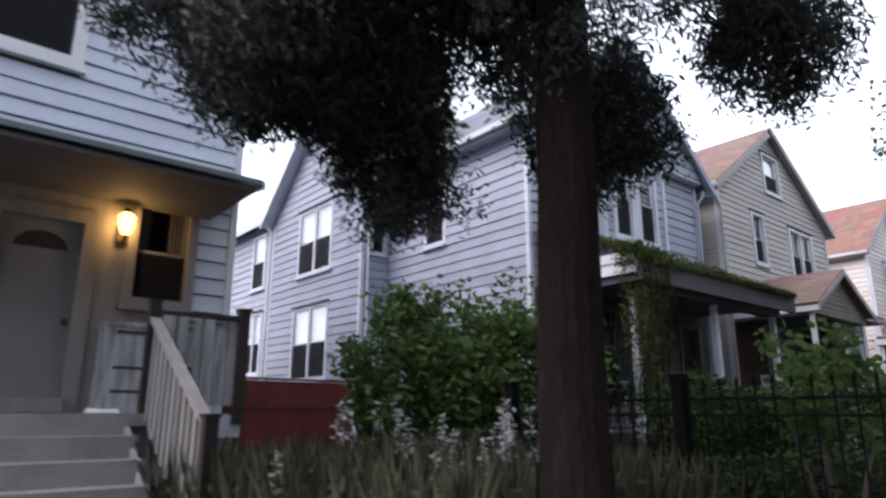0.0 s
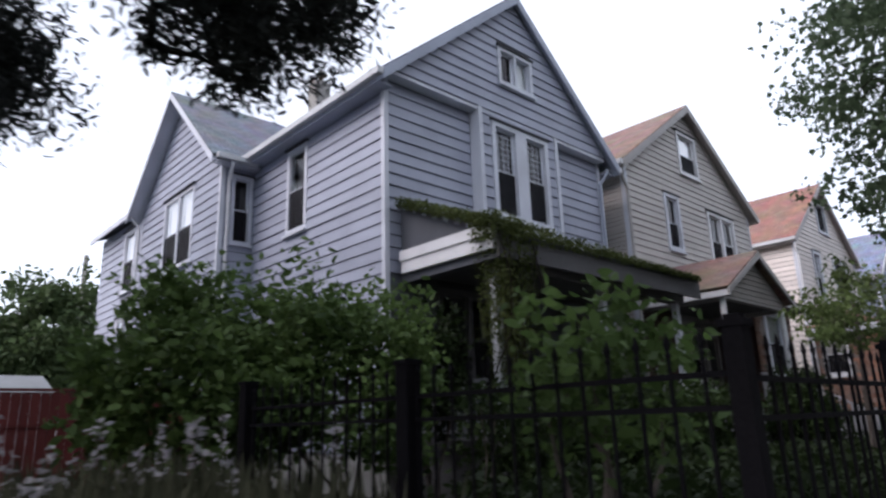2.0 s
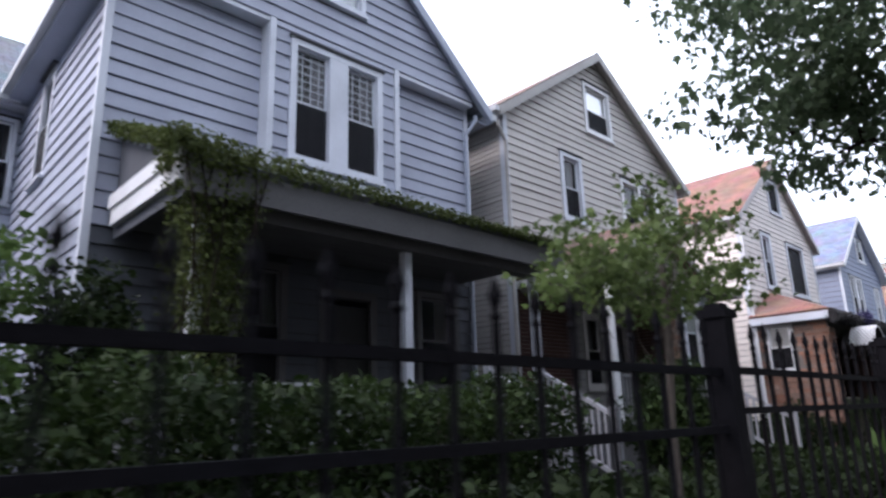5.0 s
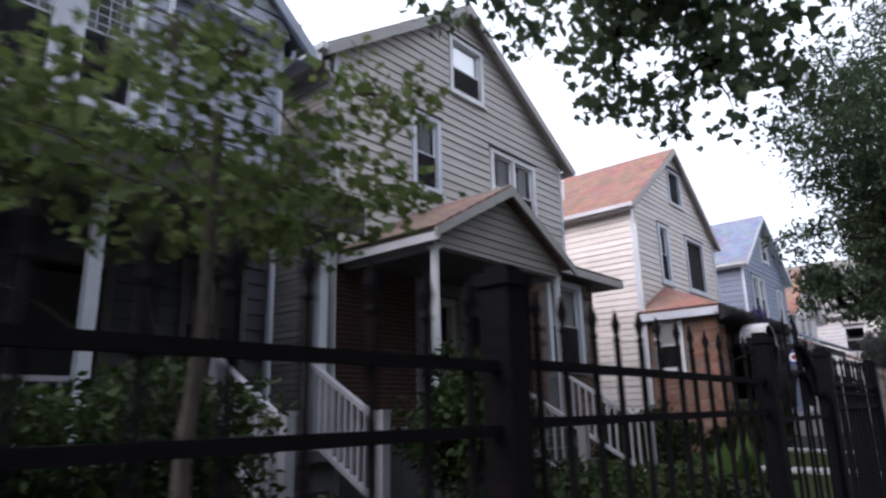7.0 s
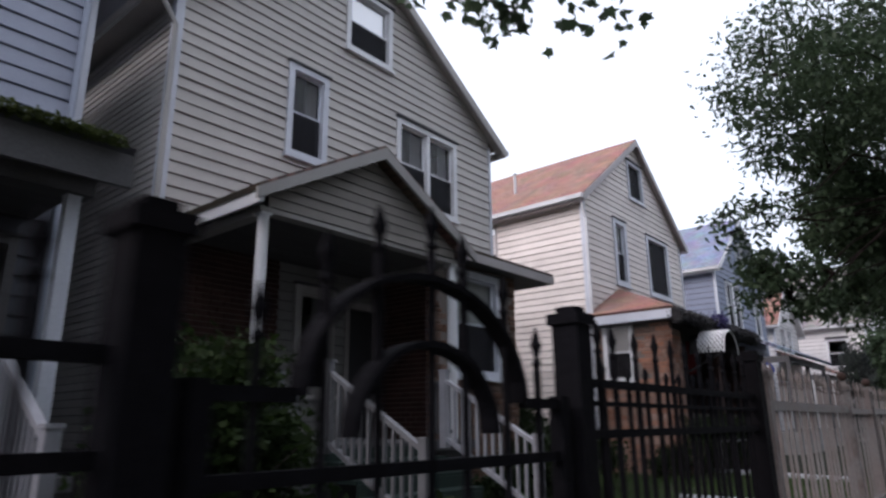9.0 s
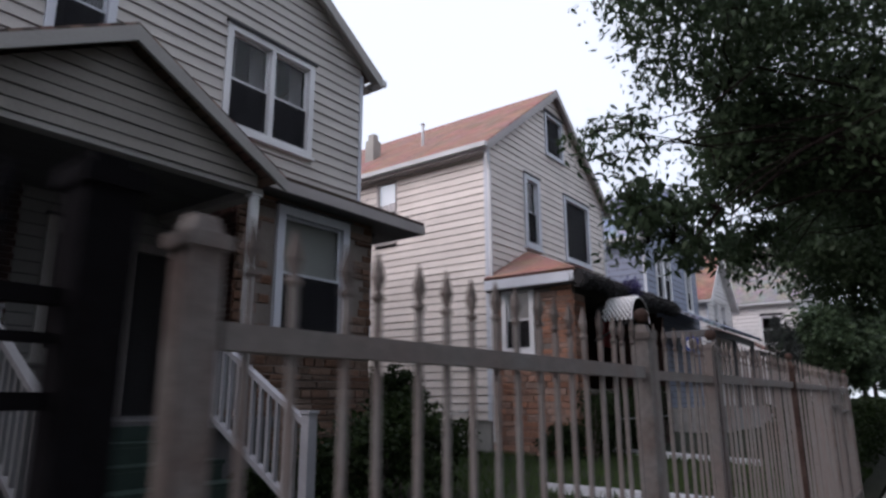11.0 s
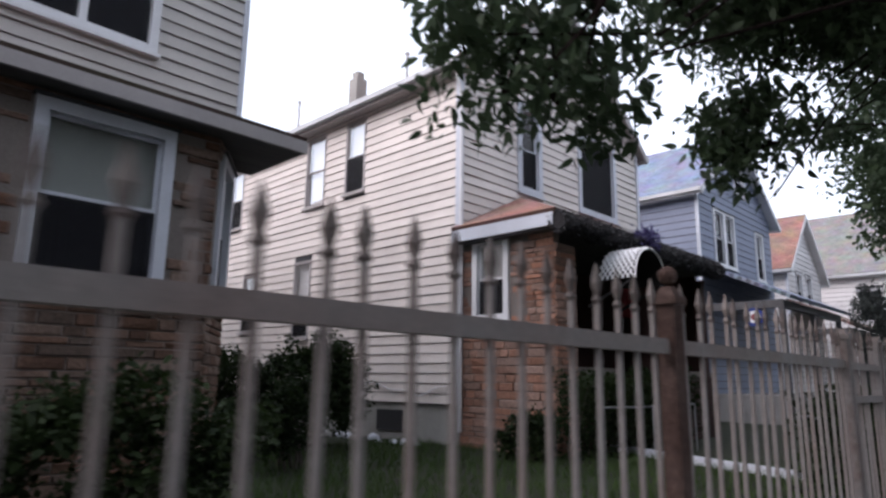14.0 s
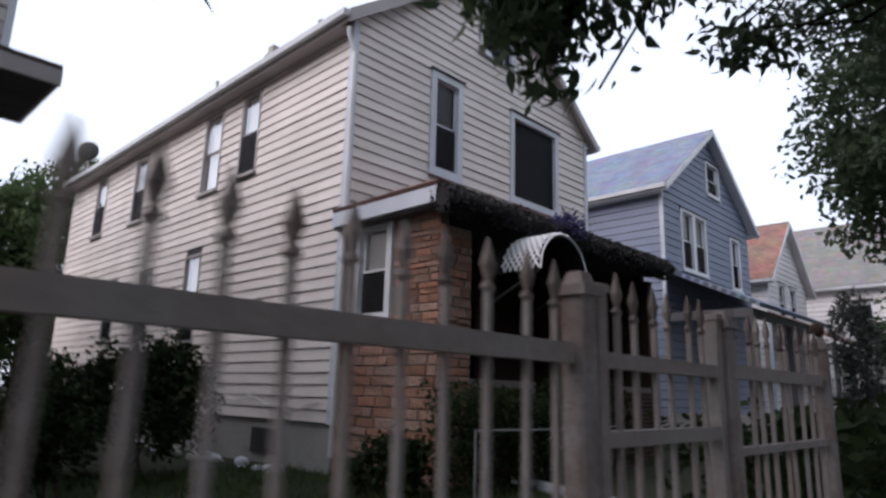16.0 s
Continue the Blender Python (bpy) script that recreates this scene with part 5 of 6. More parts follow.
for i in range(27):
    ob = hang(new("picket", tall), bs)
    ob.location = (5.33, YF + 0.15 + i * 0.145, -0.06)
    ob.rotation_euler = (0, 0, math.pi / 2)
# arched gate
gate = root("iron_gate", 14.34, YF, 0, "black iron garden gate with a double arch", "gate")
for name, r_out, rise, zc in (("arch", 0.34, 0.26, 1.45), ("arch", 0.22, 0.19, 1.38)):
    bm = bmesh.new()
    pts = [(14.34 + r_out * math.cos(a), zc + rise * math.sin(a)) for a in np.linspace(0, math.pi, 17)]
    for (xa, za), (xb, zb) in zip(pts, pts[1:]):
        mid = Vector((14.34, 0, zc))
        qa, qb = [Vector((x, 0, z)) for x, z in ((xa, za), (xb, zb))]
        ia, ib = [q + (mid - q).normalized() * 0.014 for q in (qa, qb)]
        f = lambda y: [(v.x, y, v.z) for v in (qa, qb, ib, ia)]
        hexa(bm, f(YF - 0.024), f(YF + 0.024))
    bmesh.ops.remove_doubles(bm, verts=bm.verts[:], dist=0.0005)
    part(name, bm, IRON, gate)
for z, a, b in ((1.45, 13.82, 14.0), (1.45, 14.68, 14.86), (1.32, 13.82, 14.86), (0.75, 13.82, 14.86), (0.12, 13.82, 14.86)):
    rail(gate, (a, YF, z), (b, YF, z), 0.024, 0.024, IRON)
for x in (13.82, 14.86):
    bm = bmesh.new()
    box(bm, x - 0.02, x + 0.02, YF - 0.02, YF + 0.02, 0.05, 1.47)
    part("stile", bm, IRON, gate)
for i, x in enumerate(np.linspace(13.93, 14.75, 7)):
    k = 1 - abs(i - 3) / 3
    row(gate, spear(0.014, 0.06, 1.64 + 0.23 * math.sin(k * math.pi / 2), 1.535 + 0.23 * math.sin(k * math.pi / 2), 0.015, IRON), [float(x)], YF)

# pale fence
pf = root("iron_fence", 22, YF, 0, "pale painted iron picket fence, rusty in places, with ball posts", "fence")
pale = spear_bar(0.0145, 0.05, 1.585, IRON_PALE)
pale_head = spear_head(0.0165, 1.7, 1.58, 0.0165, surface("weathered_spearhead", (0.12, 0.095, 0.088), 0.8, stain=0.6, stain_color=(0.3, 0.27, 0.25), big=9, grain=0.2, vary=0.35))
POSTS = ((16.84, 0), (18.98, 1), (20.08, 1), (22.57, 1), (24.79, 0), (25.68, 0), (26.85, 1))
for x, ball in POSTS:
    bm = bmesh.new()
    w = 0.031
    box(bm, x - w, x + w, YF - w, YF + w, 0.0, 1.62)
    box(bm, x - w - 0.012, x + w + 0.012, YF - w - 0.012, YF + w + 0.012, 1.62, 1.645)
    hexa(bm, [(x + i * w, YF + j * w, 1.645) for i, j in ((-1, -1), (1, -1), (1, 1), (-1, 1))], [(x + i * 0.02, YF + j * 0.02, 1.68) for i, j in ((-1, -1), (1, -1), (1, 1), (-1, 1))])
    p = part("post", bm, RUST if x == 22.57 else POST_PALE, pf)
    if ball:
        bm = bmesh.new()
        bmesh.ops.create_uvsphere(bm, u_segments=12, v_segments=8, radius=0.033)
        bmesh.ops.translate(bm, verts=bm.verts[:], vec=(x, YF, 1.72))
        part("ball", bm, RUST, p)
for (xa, _), (xb, _) in zip(POSTS, POSTS[1:]):
    if xa in (18.98, 24.79):
        continue
    for z, h in ((1.478, 0.048), (0.17, 0.03)):
        rail(pf, (xa + 0.05, YF, z), (xb - 0.05, YF, z), 0.035, h, IRON_PALE)
    n = round((xb - xa - 0.1) / 0.12)
    row(pf, pale, [xa + 0.05 + (xb - xa - 0.1) * (i + 0.5) / n for i in range(n)], YF, head=pale_head)
rail(pf, (25.73, YF, 1.21), (26.8, YF, 1.21), 0.03, 0.028, IRON_PALE)


def pale_gate(xa, xb, mid, n):
    g = root("iron_gate", (xa + xb) / 2, YF, 0, "pale painted iron garden gate", "gate", "pale garden gates")
    for z in (1.47, mid, 0.17):
        rail(g, (xa + 0.07, YF, z), (xb - 0.07, YF, z), 0.035, 0.04, IRON_PALE)
    for x in (xa + 0.075, xb - 0.075):
        bm = bmesh.new()
        box(bm, x - 0.022, x + 0.022, YF - 0.022, YF + 0.022, 0.04, 1.64)
        box(bm, x - 0.028, x + 0.028, YF - 0.028, YF + 0.028, 1.64, 1.66)
        part("stile", bm, IRON_PALE, g)
    row(g, pale, [xa + 0.12 + (xb - xa - 0.24) * (i + 0.5) / n for i in range(n)], YF, head=pale_head)


pale_gate(18.98, 20.08, 0.8, 7)
pale_gate(24.79, 25.68, 1.276, 6)

# red board fence between the first two houses
rf = root("board_fence", 5.7, 13.2, 0, "red painted board fence between two houses", "fence")
for i in range(34):
    x = 3.25 + i * 0.147
    bm = bmesh.new()
    box(bm, x, x + 0.14, 13.2, 13.22, 0.1, 1.98 + 0.01 * random.random())
    part("board", bm, WOOD_RED, rf)
for z in (2.0, 1.4):
    bm = bmesh.new()
    box(bm, 3.25, 8.24, 13.17, 13.25 if z > 1.9 else 13.198, z, z + 0.05)
    part("rail", bm, WOOD_RED, rf)

# ---------------- plants ----------------
def bush(name, label, centre, radii, n, per, size, spread, material, seed, outline=OVAL, low=-0.6, category="bush", stems=5, droop=0.2):
    rng = np.random.default_rng(seed)
    x, y, z = centre
    b = root(name, x, y, 0.05, label, category)
    cs, pts = clumps(rng, centre, radii, n, per, spread, low)
    keep = pts[:, 2] > 0.1
    pts = pts[keep]
    hang(new("leaves", leaf_mesh("leaves", pts, size * (0.6 + 0.8 * rng.random(len(pts))), material, outline, droop, seed=seed)), b)
    bm = bmesh.new()
    for i in range(stems):
        tgt = cs[rng.integers(len(cs))]
        a = (x + rng.normal() * 0.1, y + rng.normal() * 0.1, 0.0)
        tube(bm, limb_path(rng, a, tgt, 0.1), np.linspace(0.03, 0.008, 6), 5)
    part("stem", bm, BARK_GREY, b)
    return b


def tree(name, label, base, trunk_top, r0, blobs, size, material, seed, outline=OVAL, bark=BARK, droop=0.4, twigs=40):
    """A tapered trunk, limbs out to the crown's clumps, and a crown of many leaves."""
    rng = np.random.default_rng(seed)
    t = root(name, base[0], base[1], base[2], label, "tree")
    bm, tw = bmesh.new(), bmesh.new()
    tp = limb_path(rng, base, trunk_top, 0.0, 6, 0.004)
    tp[0] = tuple(base)
    tube(bm, [(*base[:2], base[2] - 0.2), *tp], [r0 * 1.25, r0 * 1.12, *np.linspace(r0, r0 * 0.6, 6)], 16)
    allp = []
    for centre, radii, n, per, spread in blobs:
        cs, pts = clumps(rng, centre, radii, n, per, spread)
        allp.append(pts)
        mid = [np.array(centre) + rng.normal(size=3) * np.array(radii) * 0.3 for _ in range(5)]
        for m in mid:
            start = np.array(tp[rng.integers(3, 7)])
            lb = bmesh.new()
            tube(lb, limb_path(rng, start, m, 0.12), np.linspace(r0 * 0.085, r0 * 0.025, 6), 7)
            part("limb", lb, bark, t)
        for _ in range(twigs):
            c = cs[rng.integers(len(cs))]
            m = min(mid, key=lambda q: np.linalg.norm(q - c))
            tube(tw, limb_path(rng, m, c, 0.05, 3), np.linspace(min(0.02, r0 * 0.1), 0.004, 4), 4)
    part("trunk", bm, bark, t)
    tagged(part("twig_growth", tw, bark, t), kind="stuff")
    pts = np.concatenate(allp)
    hang(new("crown", leaf_mesh("crown", pts, size * (0.6 + 0.7 * rng.random(len(pts))), material, outline, droop, seed=seed)), t)
    return t


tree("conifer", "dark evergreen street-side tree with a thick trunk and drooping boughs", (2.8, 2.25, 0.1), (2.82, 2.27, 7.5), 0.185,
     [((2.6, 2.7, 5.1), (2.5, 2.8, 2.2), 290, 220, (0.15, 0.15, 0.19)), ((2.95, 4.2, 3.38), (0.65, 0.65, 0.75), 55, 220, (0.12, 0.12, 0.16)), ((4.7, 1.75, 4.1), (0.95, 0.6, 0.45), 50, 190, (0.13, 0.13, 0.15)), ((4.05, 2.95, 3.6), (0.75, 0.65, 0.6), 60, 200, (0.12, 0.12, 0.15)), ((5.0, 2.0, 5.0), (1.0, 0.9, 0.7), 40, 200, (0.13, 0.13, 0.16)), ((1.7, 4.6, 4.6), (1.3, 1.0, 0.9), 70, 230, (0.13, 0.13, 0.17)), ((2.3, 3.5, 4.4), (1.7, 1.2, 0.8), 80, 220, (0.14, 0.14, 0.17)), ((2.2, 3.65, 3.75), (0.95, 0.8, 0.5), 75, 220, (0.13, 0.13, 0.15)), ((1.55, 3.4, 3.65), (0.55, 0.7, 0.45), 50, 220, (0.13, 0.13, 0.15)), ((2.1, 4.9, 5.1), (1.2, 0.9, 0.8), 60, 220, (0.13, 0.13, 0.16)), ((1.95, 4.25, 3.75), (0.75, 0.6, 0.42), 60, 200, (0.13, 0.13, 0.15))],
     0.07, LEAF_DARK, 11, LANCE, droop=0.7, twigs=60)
# last crown mass hangs unseen over the street, added to dim yards and fronts
tree("maple", "broad maple with dark green lobed leaves over the pavement", (14.4, -1.9, 0.0), (14.4, -1.2, 6.5), 0.24,
     [((14.7, 1.0, 6.5), (3.0, 3.5, 3.0), 250, 58, (0.27, 0.27, 0.17)), ((15.8, 2.2, 4.5), (1.7, 1.0, 0.7), 34, 46, (0.2, 0.2, 0.14)), ((13.2, -3.9, 6.9), (4.8, 2.9, 2.9), 330, 62, (0.36, 0.36, 0.26))], 0.105, LEAF_MAPLE, 12, MAPLE, droop=0.6)
# third crown mass, toward the street, is an unseen addition that blocks sky light
tree("ash_tree", "large ash tree with dense green leaflets hanging over the pavement", (27.6, -1.9, 0.0), (27.6, -1.4, 6.5), 0.28,
     [((28.0, 0.1, 7.1), (5.2, 3.3, 4.5), 620, 85, (0.3, 0.3, 0.22)), ((28.6, 0.4, 6.3), (3.2, 2.0, 2.8), 180, 80, (0.3, 0.3, 0.24)), ((25.5, -4.2, 7.2), (4.6, 2.9, 3.2), 300, 62, (0.36, 0.36, 0.26)), ((24.6, 2.2, 6.6), (1.8, 1.4, 1.9), 90, 80, (0.28, 0.28, 0.2)), ((22.9, 2.75, 4.2), (0.6, 0.5, 0.4), 9, 45, (0.18, 0.18, 0.11)), ((25.9, 1.95, 3.4), (0.7, 0.5, 0.5), 24, 60, (0.16, 0.16, 0.12)), ((25.3, 1.9, 4.6), (1.4, 0.7, 0.75), 46, 62, (0.2, 0.2, 0.15)), ((26.0, 1.5, 4.7), (1.5, 0.8, 1.0), 55, 60, (0.22, 0.22, 0.16)), ((23.5, 2.4, 3.35), (0.95, 0.65, 0.6), 34, 58, (0.19, 0.19, 0.12)), ((28.2, 1.75, 4.1), (0.5, 0.35, 0.3), 6, 44, (0.17, 0.17, 0.12))], 0.112, LEAF_ASH, 13, LEAFLET, droop=0.75)
tree("ash_tree", "large ash tree with a dense green crown farther along the street", (38.5, -1.9, 0.0), (38.5, -1.4, 6.5), 0.28,
     [((38.0, 0.6, 6.2), (5.0, 3.9, 3.3), 420, 90, (0.36, 0.36, 0.27)), ((38.2, 0.6, 6.0), (3.4, 2.4, 2.2), 160, 80, (0.36, 0.36, 0.27))], 0.16, LEAF_ASH, 14, OVAL, droop=0.6)
tree("sapling", "young tree with light green leaves behind the fence", (11.6, 2.5, 0.1), (11.6, 2.4, 2.5), 0.035,
     [((11.55, 2.4, 2.3), (1.3, 0.75, 0.36), 64, 32, (0.17, 0.17, 0.05)), ((11.6, 2.4, 2.85), (0.22, 0.2, 0.22), 7, 30, (0.13, 0.13, 0.06)), ((12.37, 2.4, 2.9), (0.24, 0.2, 0.22), 7, 30, (0.13, 0.13, 0.06)), ((10.2, 2.35, 2.05), (0.32, 0.2, 0.1), 5, 24, (0.1, 0.1, 0.03))], 0.055, LEAF_SAPLING, 15, MAPLE, bark=BARK_GREY, droop=0.35, twigs=25)

bush("bush", "large leafy green bush beside the blue-grey house", (5.7, 7.2, 1.6), (1.5, 1.4, 1.75), 240, 40, 0.11, (0.16, 0.16, 0.13), LEAF_BUSH, 21)
bush("bush", "broad leafy green bush against the blue-grey house", (7.4, 7.0, 1.7), (1.7, 1.4, 1.8), 260, 40, 0.11, (0.16, 0.16, 0.13), LEAF_BUSH, 20)
bush("bush", "climbing green shrub grown through the iron fence", (5.9, 2.15, 1.45), (0.7, 0.5, 0.65), 42, 26, 0.09, (0.12, 0.12, 0.1), LEAF_BUSH, 22)
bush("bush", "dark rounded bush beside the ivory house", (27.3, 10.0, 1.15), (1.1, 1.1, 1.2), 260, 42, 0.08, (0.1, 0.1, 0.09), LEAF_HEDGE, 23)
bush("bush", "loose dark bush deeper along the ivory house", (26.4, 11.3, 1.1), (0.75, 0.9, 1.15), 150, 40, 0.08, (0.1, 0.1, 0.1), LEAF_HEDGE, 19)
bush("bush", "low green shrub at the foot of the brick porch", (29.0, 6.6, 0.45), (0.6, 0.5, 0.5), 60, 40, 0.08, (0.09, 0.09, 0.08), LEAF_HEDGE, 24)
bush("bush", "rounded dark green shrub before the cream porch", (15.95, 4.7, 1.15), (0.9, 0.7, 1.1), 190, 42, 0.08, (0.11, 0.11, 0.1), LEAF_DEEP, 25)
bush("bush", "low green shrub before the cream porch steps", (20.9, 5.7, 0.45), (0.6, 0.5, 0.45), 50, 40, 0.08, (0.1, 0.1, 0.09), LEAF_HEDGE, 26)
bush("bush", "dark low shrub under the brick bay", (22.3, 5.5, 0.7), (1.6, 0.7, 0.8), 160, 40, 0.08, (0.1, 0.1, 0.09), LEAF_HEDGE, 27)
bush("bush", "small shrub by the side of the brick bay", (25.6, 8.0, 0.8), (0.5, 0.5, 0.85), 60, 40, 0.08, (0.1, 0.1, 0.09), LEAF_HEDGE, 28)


def hedge(label, x0, x1, y0, y1, z1, n, size, material, seed, name="hedge"):
    rng = np.random.default_rng(seed)
    h = root(name, (x0 + x1) / 2, (y0 + y1) / 2, 0.05, label, "hedge")
    p = rng.random((n, 3))
    p[:, 0] = x0 + (x1 - x0) * p[:, 0]
    p[:, 1] = y0 + (y1 - y0) * p[:, 1]
    tops = np.array([z1 * (0.88 + 0.2 * noise.noise(Vector((a * 1.3, b * 1.3, seed)))) for a, b in p[:, :2]])
    p[:, 2] = 0.1 + (tops - 0.1) * p[:, 2] ** 0.6
    hang(new("leaves", leaf_mesh("leaves", p, size * (0.6 + 0.8 * rng.random(n)), material, OVAL, 0.1, seed=seed)), h)
    bm = bmesh.new()
    for i in range(int((x1 - x0) * 4)):
        x = x0 + (x1 - x0) * rng.random()
        y = (y0 + y1) / 2
        tube(bm, limb_path(rng, (x, y, 0), (x + rng.normal() * 0.15, y + rng.normal() * 0.15, z1 * 0.75), 0.0, 3), [0.02, 0.015, 0.01, 0.006], 4)
    part("undergrowth", bm, BARK_GREY, h)
    return h


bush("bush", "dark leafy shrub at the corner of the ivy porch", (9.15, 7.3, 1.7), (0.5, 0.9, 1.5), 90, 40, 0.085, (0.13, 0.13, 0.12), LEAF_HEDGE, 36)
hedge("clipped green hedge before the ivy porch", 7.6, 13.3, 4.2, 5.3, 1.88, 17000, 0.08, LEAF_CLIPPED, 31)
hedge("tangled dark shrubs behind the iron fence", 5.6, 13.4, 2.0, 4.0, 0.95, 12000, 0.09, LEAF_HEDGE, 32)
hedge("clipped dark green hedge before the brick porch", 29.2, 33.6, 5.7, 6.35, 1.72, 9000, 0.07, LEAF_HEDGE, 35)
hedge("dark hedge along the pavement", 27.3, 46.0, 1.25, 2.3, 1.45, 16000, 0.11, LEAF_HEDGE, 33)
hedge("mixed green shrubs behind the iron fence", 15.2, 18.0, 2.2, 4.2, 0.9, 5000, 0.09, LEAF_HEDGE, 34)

# ivy over the porch roof and its corner
rng = np.random.default_rng(41)
ivy = root("ivy", 9.9, 6.2, 0.1, "green ivy hanging over the porch roof edge", "ivy")
xs = 9.45 + 6.2 * rng.random(6500) ** 1.6
k = 1 - (xs - 9.45) / 6.4
p = np.stack([xs, 6.12 + 0.5 * rng.random(6500) * k, 3.98 + (rng.random(6500) - 0.55) * (0.08 + 0.36 * k ** 1.8) + 0.1 * k], 1)
q = np.stack([9.5 + 1.0 * rng.random(12000), 6.12 + 0.62 * rng.random(12000), 1.0 + 3.2 * rng.random(12000) ** 0.8], 1)
q = q[(np.abs(q[:, 0] - 10.0) < 0.13 + 0.11 * (q[:, 2] - 1.0) + 0.05 * rng.normal(size=len(q)))]
r_ = np.stack([9.42 + 0.35 * rng.random(2600), 6.2 + 2.2 * rng.random(2600), np.zeros(2600)], 1)
r_[:, 2] = 4.04 + (r_[:, 1] - 6.2) * 0.42 + 0.2 * (rng.random(2600) - 0.35)
allp = np.concatenate([p, q, r_])
hang(new("ivy_leaves", leaf_mesh("ivy_leaves", allp, 0.055 * (0.6 + 0.8 * rng.random(len(allp))), LEAF_VINE, OVAL, 0.5, seed=41)), ivy)
bm = bmesh.new()
for i in range(7):
    tube(bm, limb_path(rng, (9.8 + 0.06 * i, 6.25, 0.0), (9.6 + 0.15 * i, 6.2, 3.95), 0.0, 5), [0.01] * 6, 5)
part("vine_stem", bm, BARK, ivy)

# weeds and white flower spikes in the first plot
rng = np.random.default_rng(42)
n = 5200
p = np.stack([1.9 + 3.2 * rng.random(n), 2.6 + 3.6 * rng.random(n), np.full(n, 0.08)], 1)
d = np.stack([rng.normal(size=n) * 0.16, rng.normal(size=n) * 0.16, np.ones(n)], 1)
tagged(new("weeds", leaf_mesh("weeds", p, 0.4 + 0.7 * rng.random(n), WEED, [(0, 0), (0.018, 0.3), (0.012, 0.8), (0, 1), (-0.012, 0.8), (-0.018, 0.3)], 0, d, 42)), "tall pale weeds and grasses in the front plot", "weeds", kind="stuff")
m = 9000
p2 = np.stack([1.9 + 3.2 * rng.random(m), 2.6 + 3.6 * rng.random(m), 0.1 + 0.8 * rng.random(m)], 1)
tagged(new("weed_leaves", leaf_mesh("weed_leaves", p2, 0.05 + 0.08 * rng.random(m), WEED, LANCE, 0.1, seed=43)), "leafy weeds in the front plot", "weeds", kind="stuff")
for i in range(32):
    x, y, h = 2.0 + 3.0 * rng.random(), 2.5 + 3.0 * rng.random(), 1.0 + 0.4 * rng.random()
    fl = root("flower_stalk", x, y, 0.08, "tall stalk with a spike of small white flowers", "flower", "white flower spikes")
    bm = bmesh.new()
    lx, ly = rng.normal() * 0.05, rng.normal() * 0.05
    tube(bm, [(x, y, 0.05), (x + lx * 0.5, y + ly * 0.5, h * 0.6), (x + lx, y + ly, h)], [0.008, 0.006, 0.003], 5)
    part("stalk", bm, WEED, fl)
    c = 30
    zz = rng.random(c)
    pp = np.stack([x + lx * 0.9 + rng.normal(size=c) * 0.022 * (1.2 - zz), y + ly * 0.9 + rng.normal(size=c) * 0.022 * (1.2 - zz), h - 0.26 + 0.28 * zz], 1)
    hang(new("blossom", leaf_mesh("blossom", pp, 0.025 + 0.03 * rng.random(c), PETAL, OVAL, -0.2, seed=100 + i)), fl)

# grass
rng = np.random.default_rng(44)
n = 42000
gx, gy = 15.0 + 16.0 * rng.random(n), 1.3 + 9.0 * rng.random(n) ** 1.1
p = np.stack([gx, gy, 0.02 + 0.1 * np.minimum(1, (gy - 1.05) / 1.2)], 1)
d = np.stack([rng.normal(size=n) * 0.35, rng.normal(size=n) * 0.35, np.ones(n)], 1)
tagged(new("grass", leaf_mesh("grass", p, 0.06 + 0.1 * rng.random(n), GRASS, [(0.06, 0), (0.03, 0.6), (0, 1), (-0.03, 0.6), (-0.06, 0)], 0, d, 44)), "mown green lawn grass", "grass", kind="stuff")

# a columnar evergreen by the far houses
bush("evergreen_column", "narrow columnar evergreen in a front yard", (44.0, 4.6, 2.4), (0.7, 0.7, 2.6), 120, 60, 0.12, (0.12, 0.12, 0.2), LEAF_DARK, 29, LANCE, low=-1, category="tree", stems=3, droop=-0.6)

# trees behind the houses and across the street
def far_tree(x, y, z, r, h, seed, n=70, per=55, size=0.3, material=LEAF_FAR):
    return tree("tree", "full green tree standing behind the houses" if y > 0 else "unseen full green tree added across the street", (x, y, 0), (x, y, z), 0.25,
                [((x, y, z + h * 0.15), (r, r, h * 0.5), n, per, (0.4, 0.4, 0.3))], size, material, seed, OVAL, twigs=12)


for i, (x, y, z, r, h) in enumerate(((7.0, 36.0, 3.6, 3.5, 6.0), (3.5, 40.0, 3.4, 3.6, 6.2), (10.5, 42, 3.6, 3.4, 6), (27.0, 31.0, 4.2, 3.2, 8.5), (30.4, 30.5, 4.4, 3.2, 9.5), (23.5, 38, 4.2, 3.6, 8), (60.0, 4.6, 3.5, 3.0, 6.0), (84.0, 5.0, 4.5, 3.0, 8.0), (9.8, 34.0, 4.0, 3.0, 8.2), (31.8, 33.0, 5.5, 3.2, 11.5), (28.0, 34.0, 3.0, 3.4, 7.0), (84.0, 2.0, 4.5, 5.0, 9.0), (96.0, 5.0, 5, 6.0, 11.0))):
    far_tree(x, y, z, r, h, 60 + i, n=170, material=LEAF_FAR if y > 20 else LEAF_ASH)
# unseen row opposite, made tall and wide to keep sky light off the fronts
for i, x in enumerate((-16, -6, 4, 14, 24, 34, 44, 54, 64, 74)):
    far_tree(x + 2 * math.sin(i * 2.1), -12.4, 9.0, 5.8, 12.5, 80 + i, n=170, per=50, size=0.5, material=LEAF_ASH)


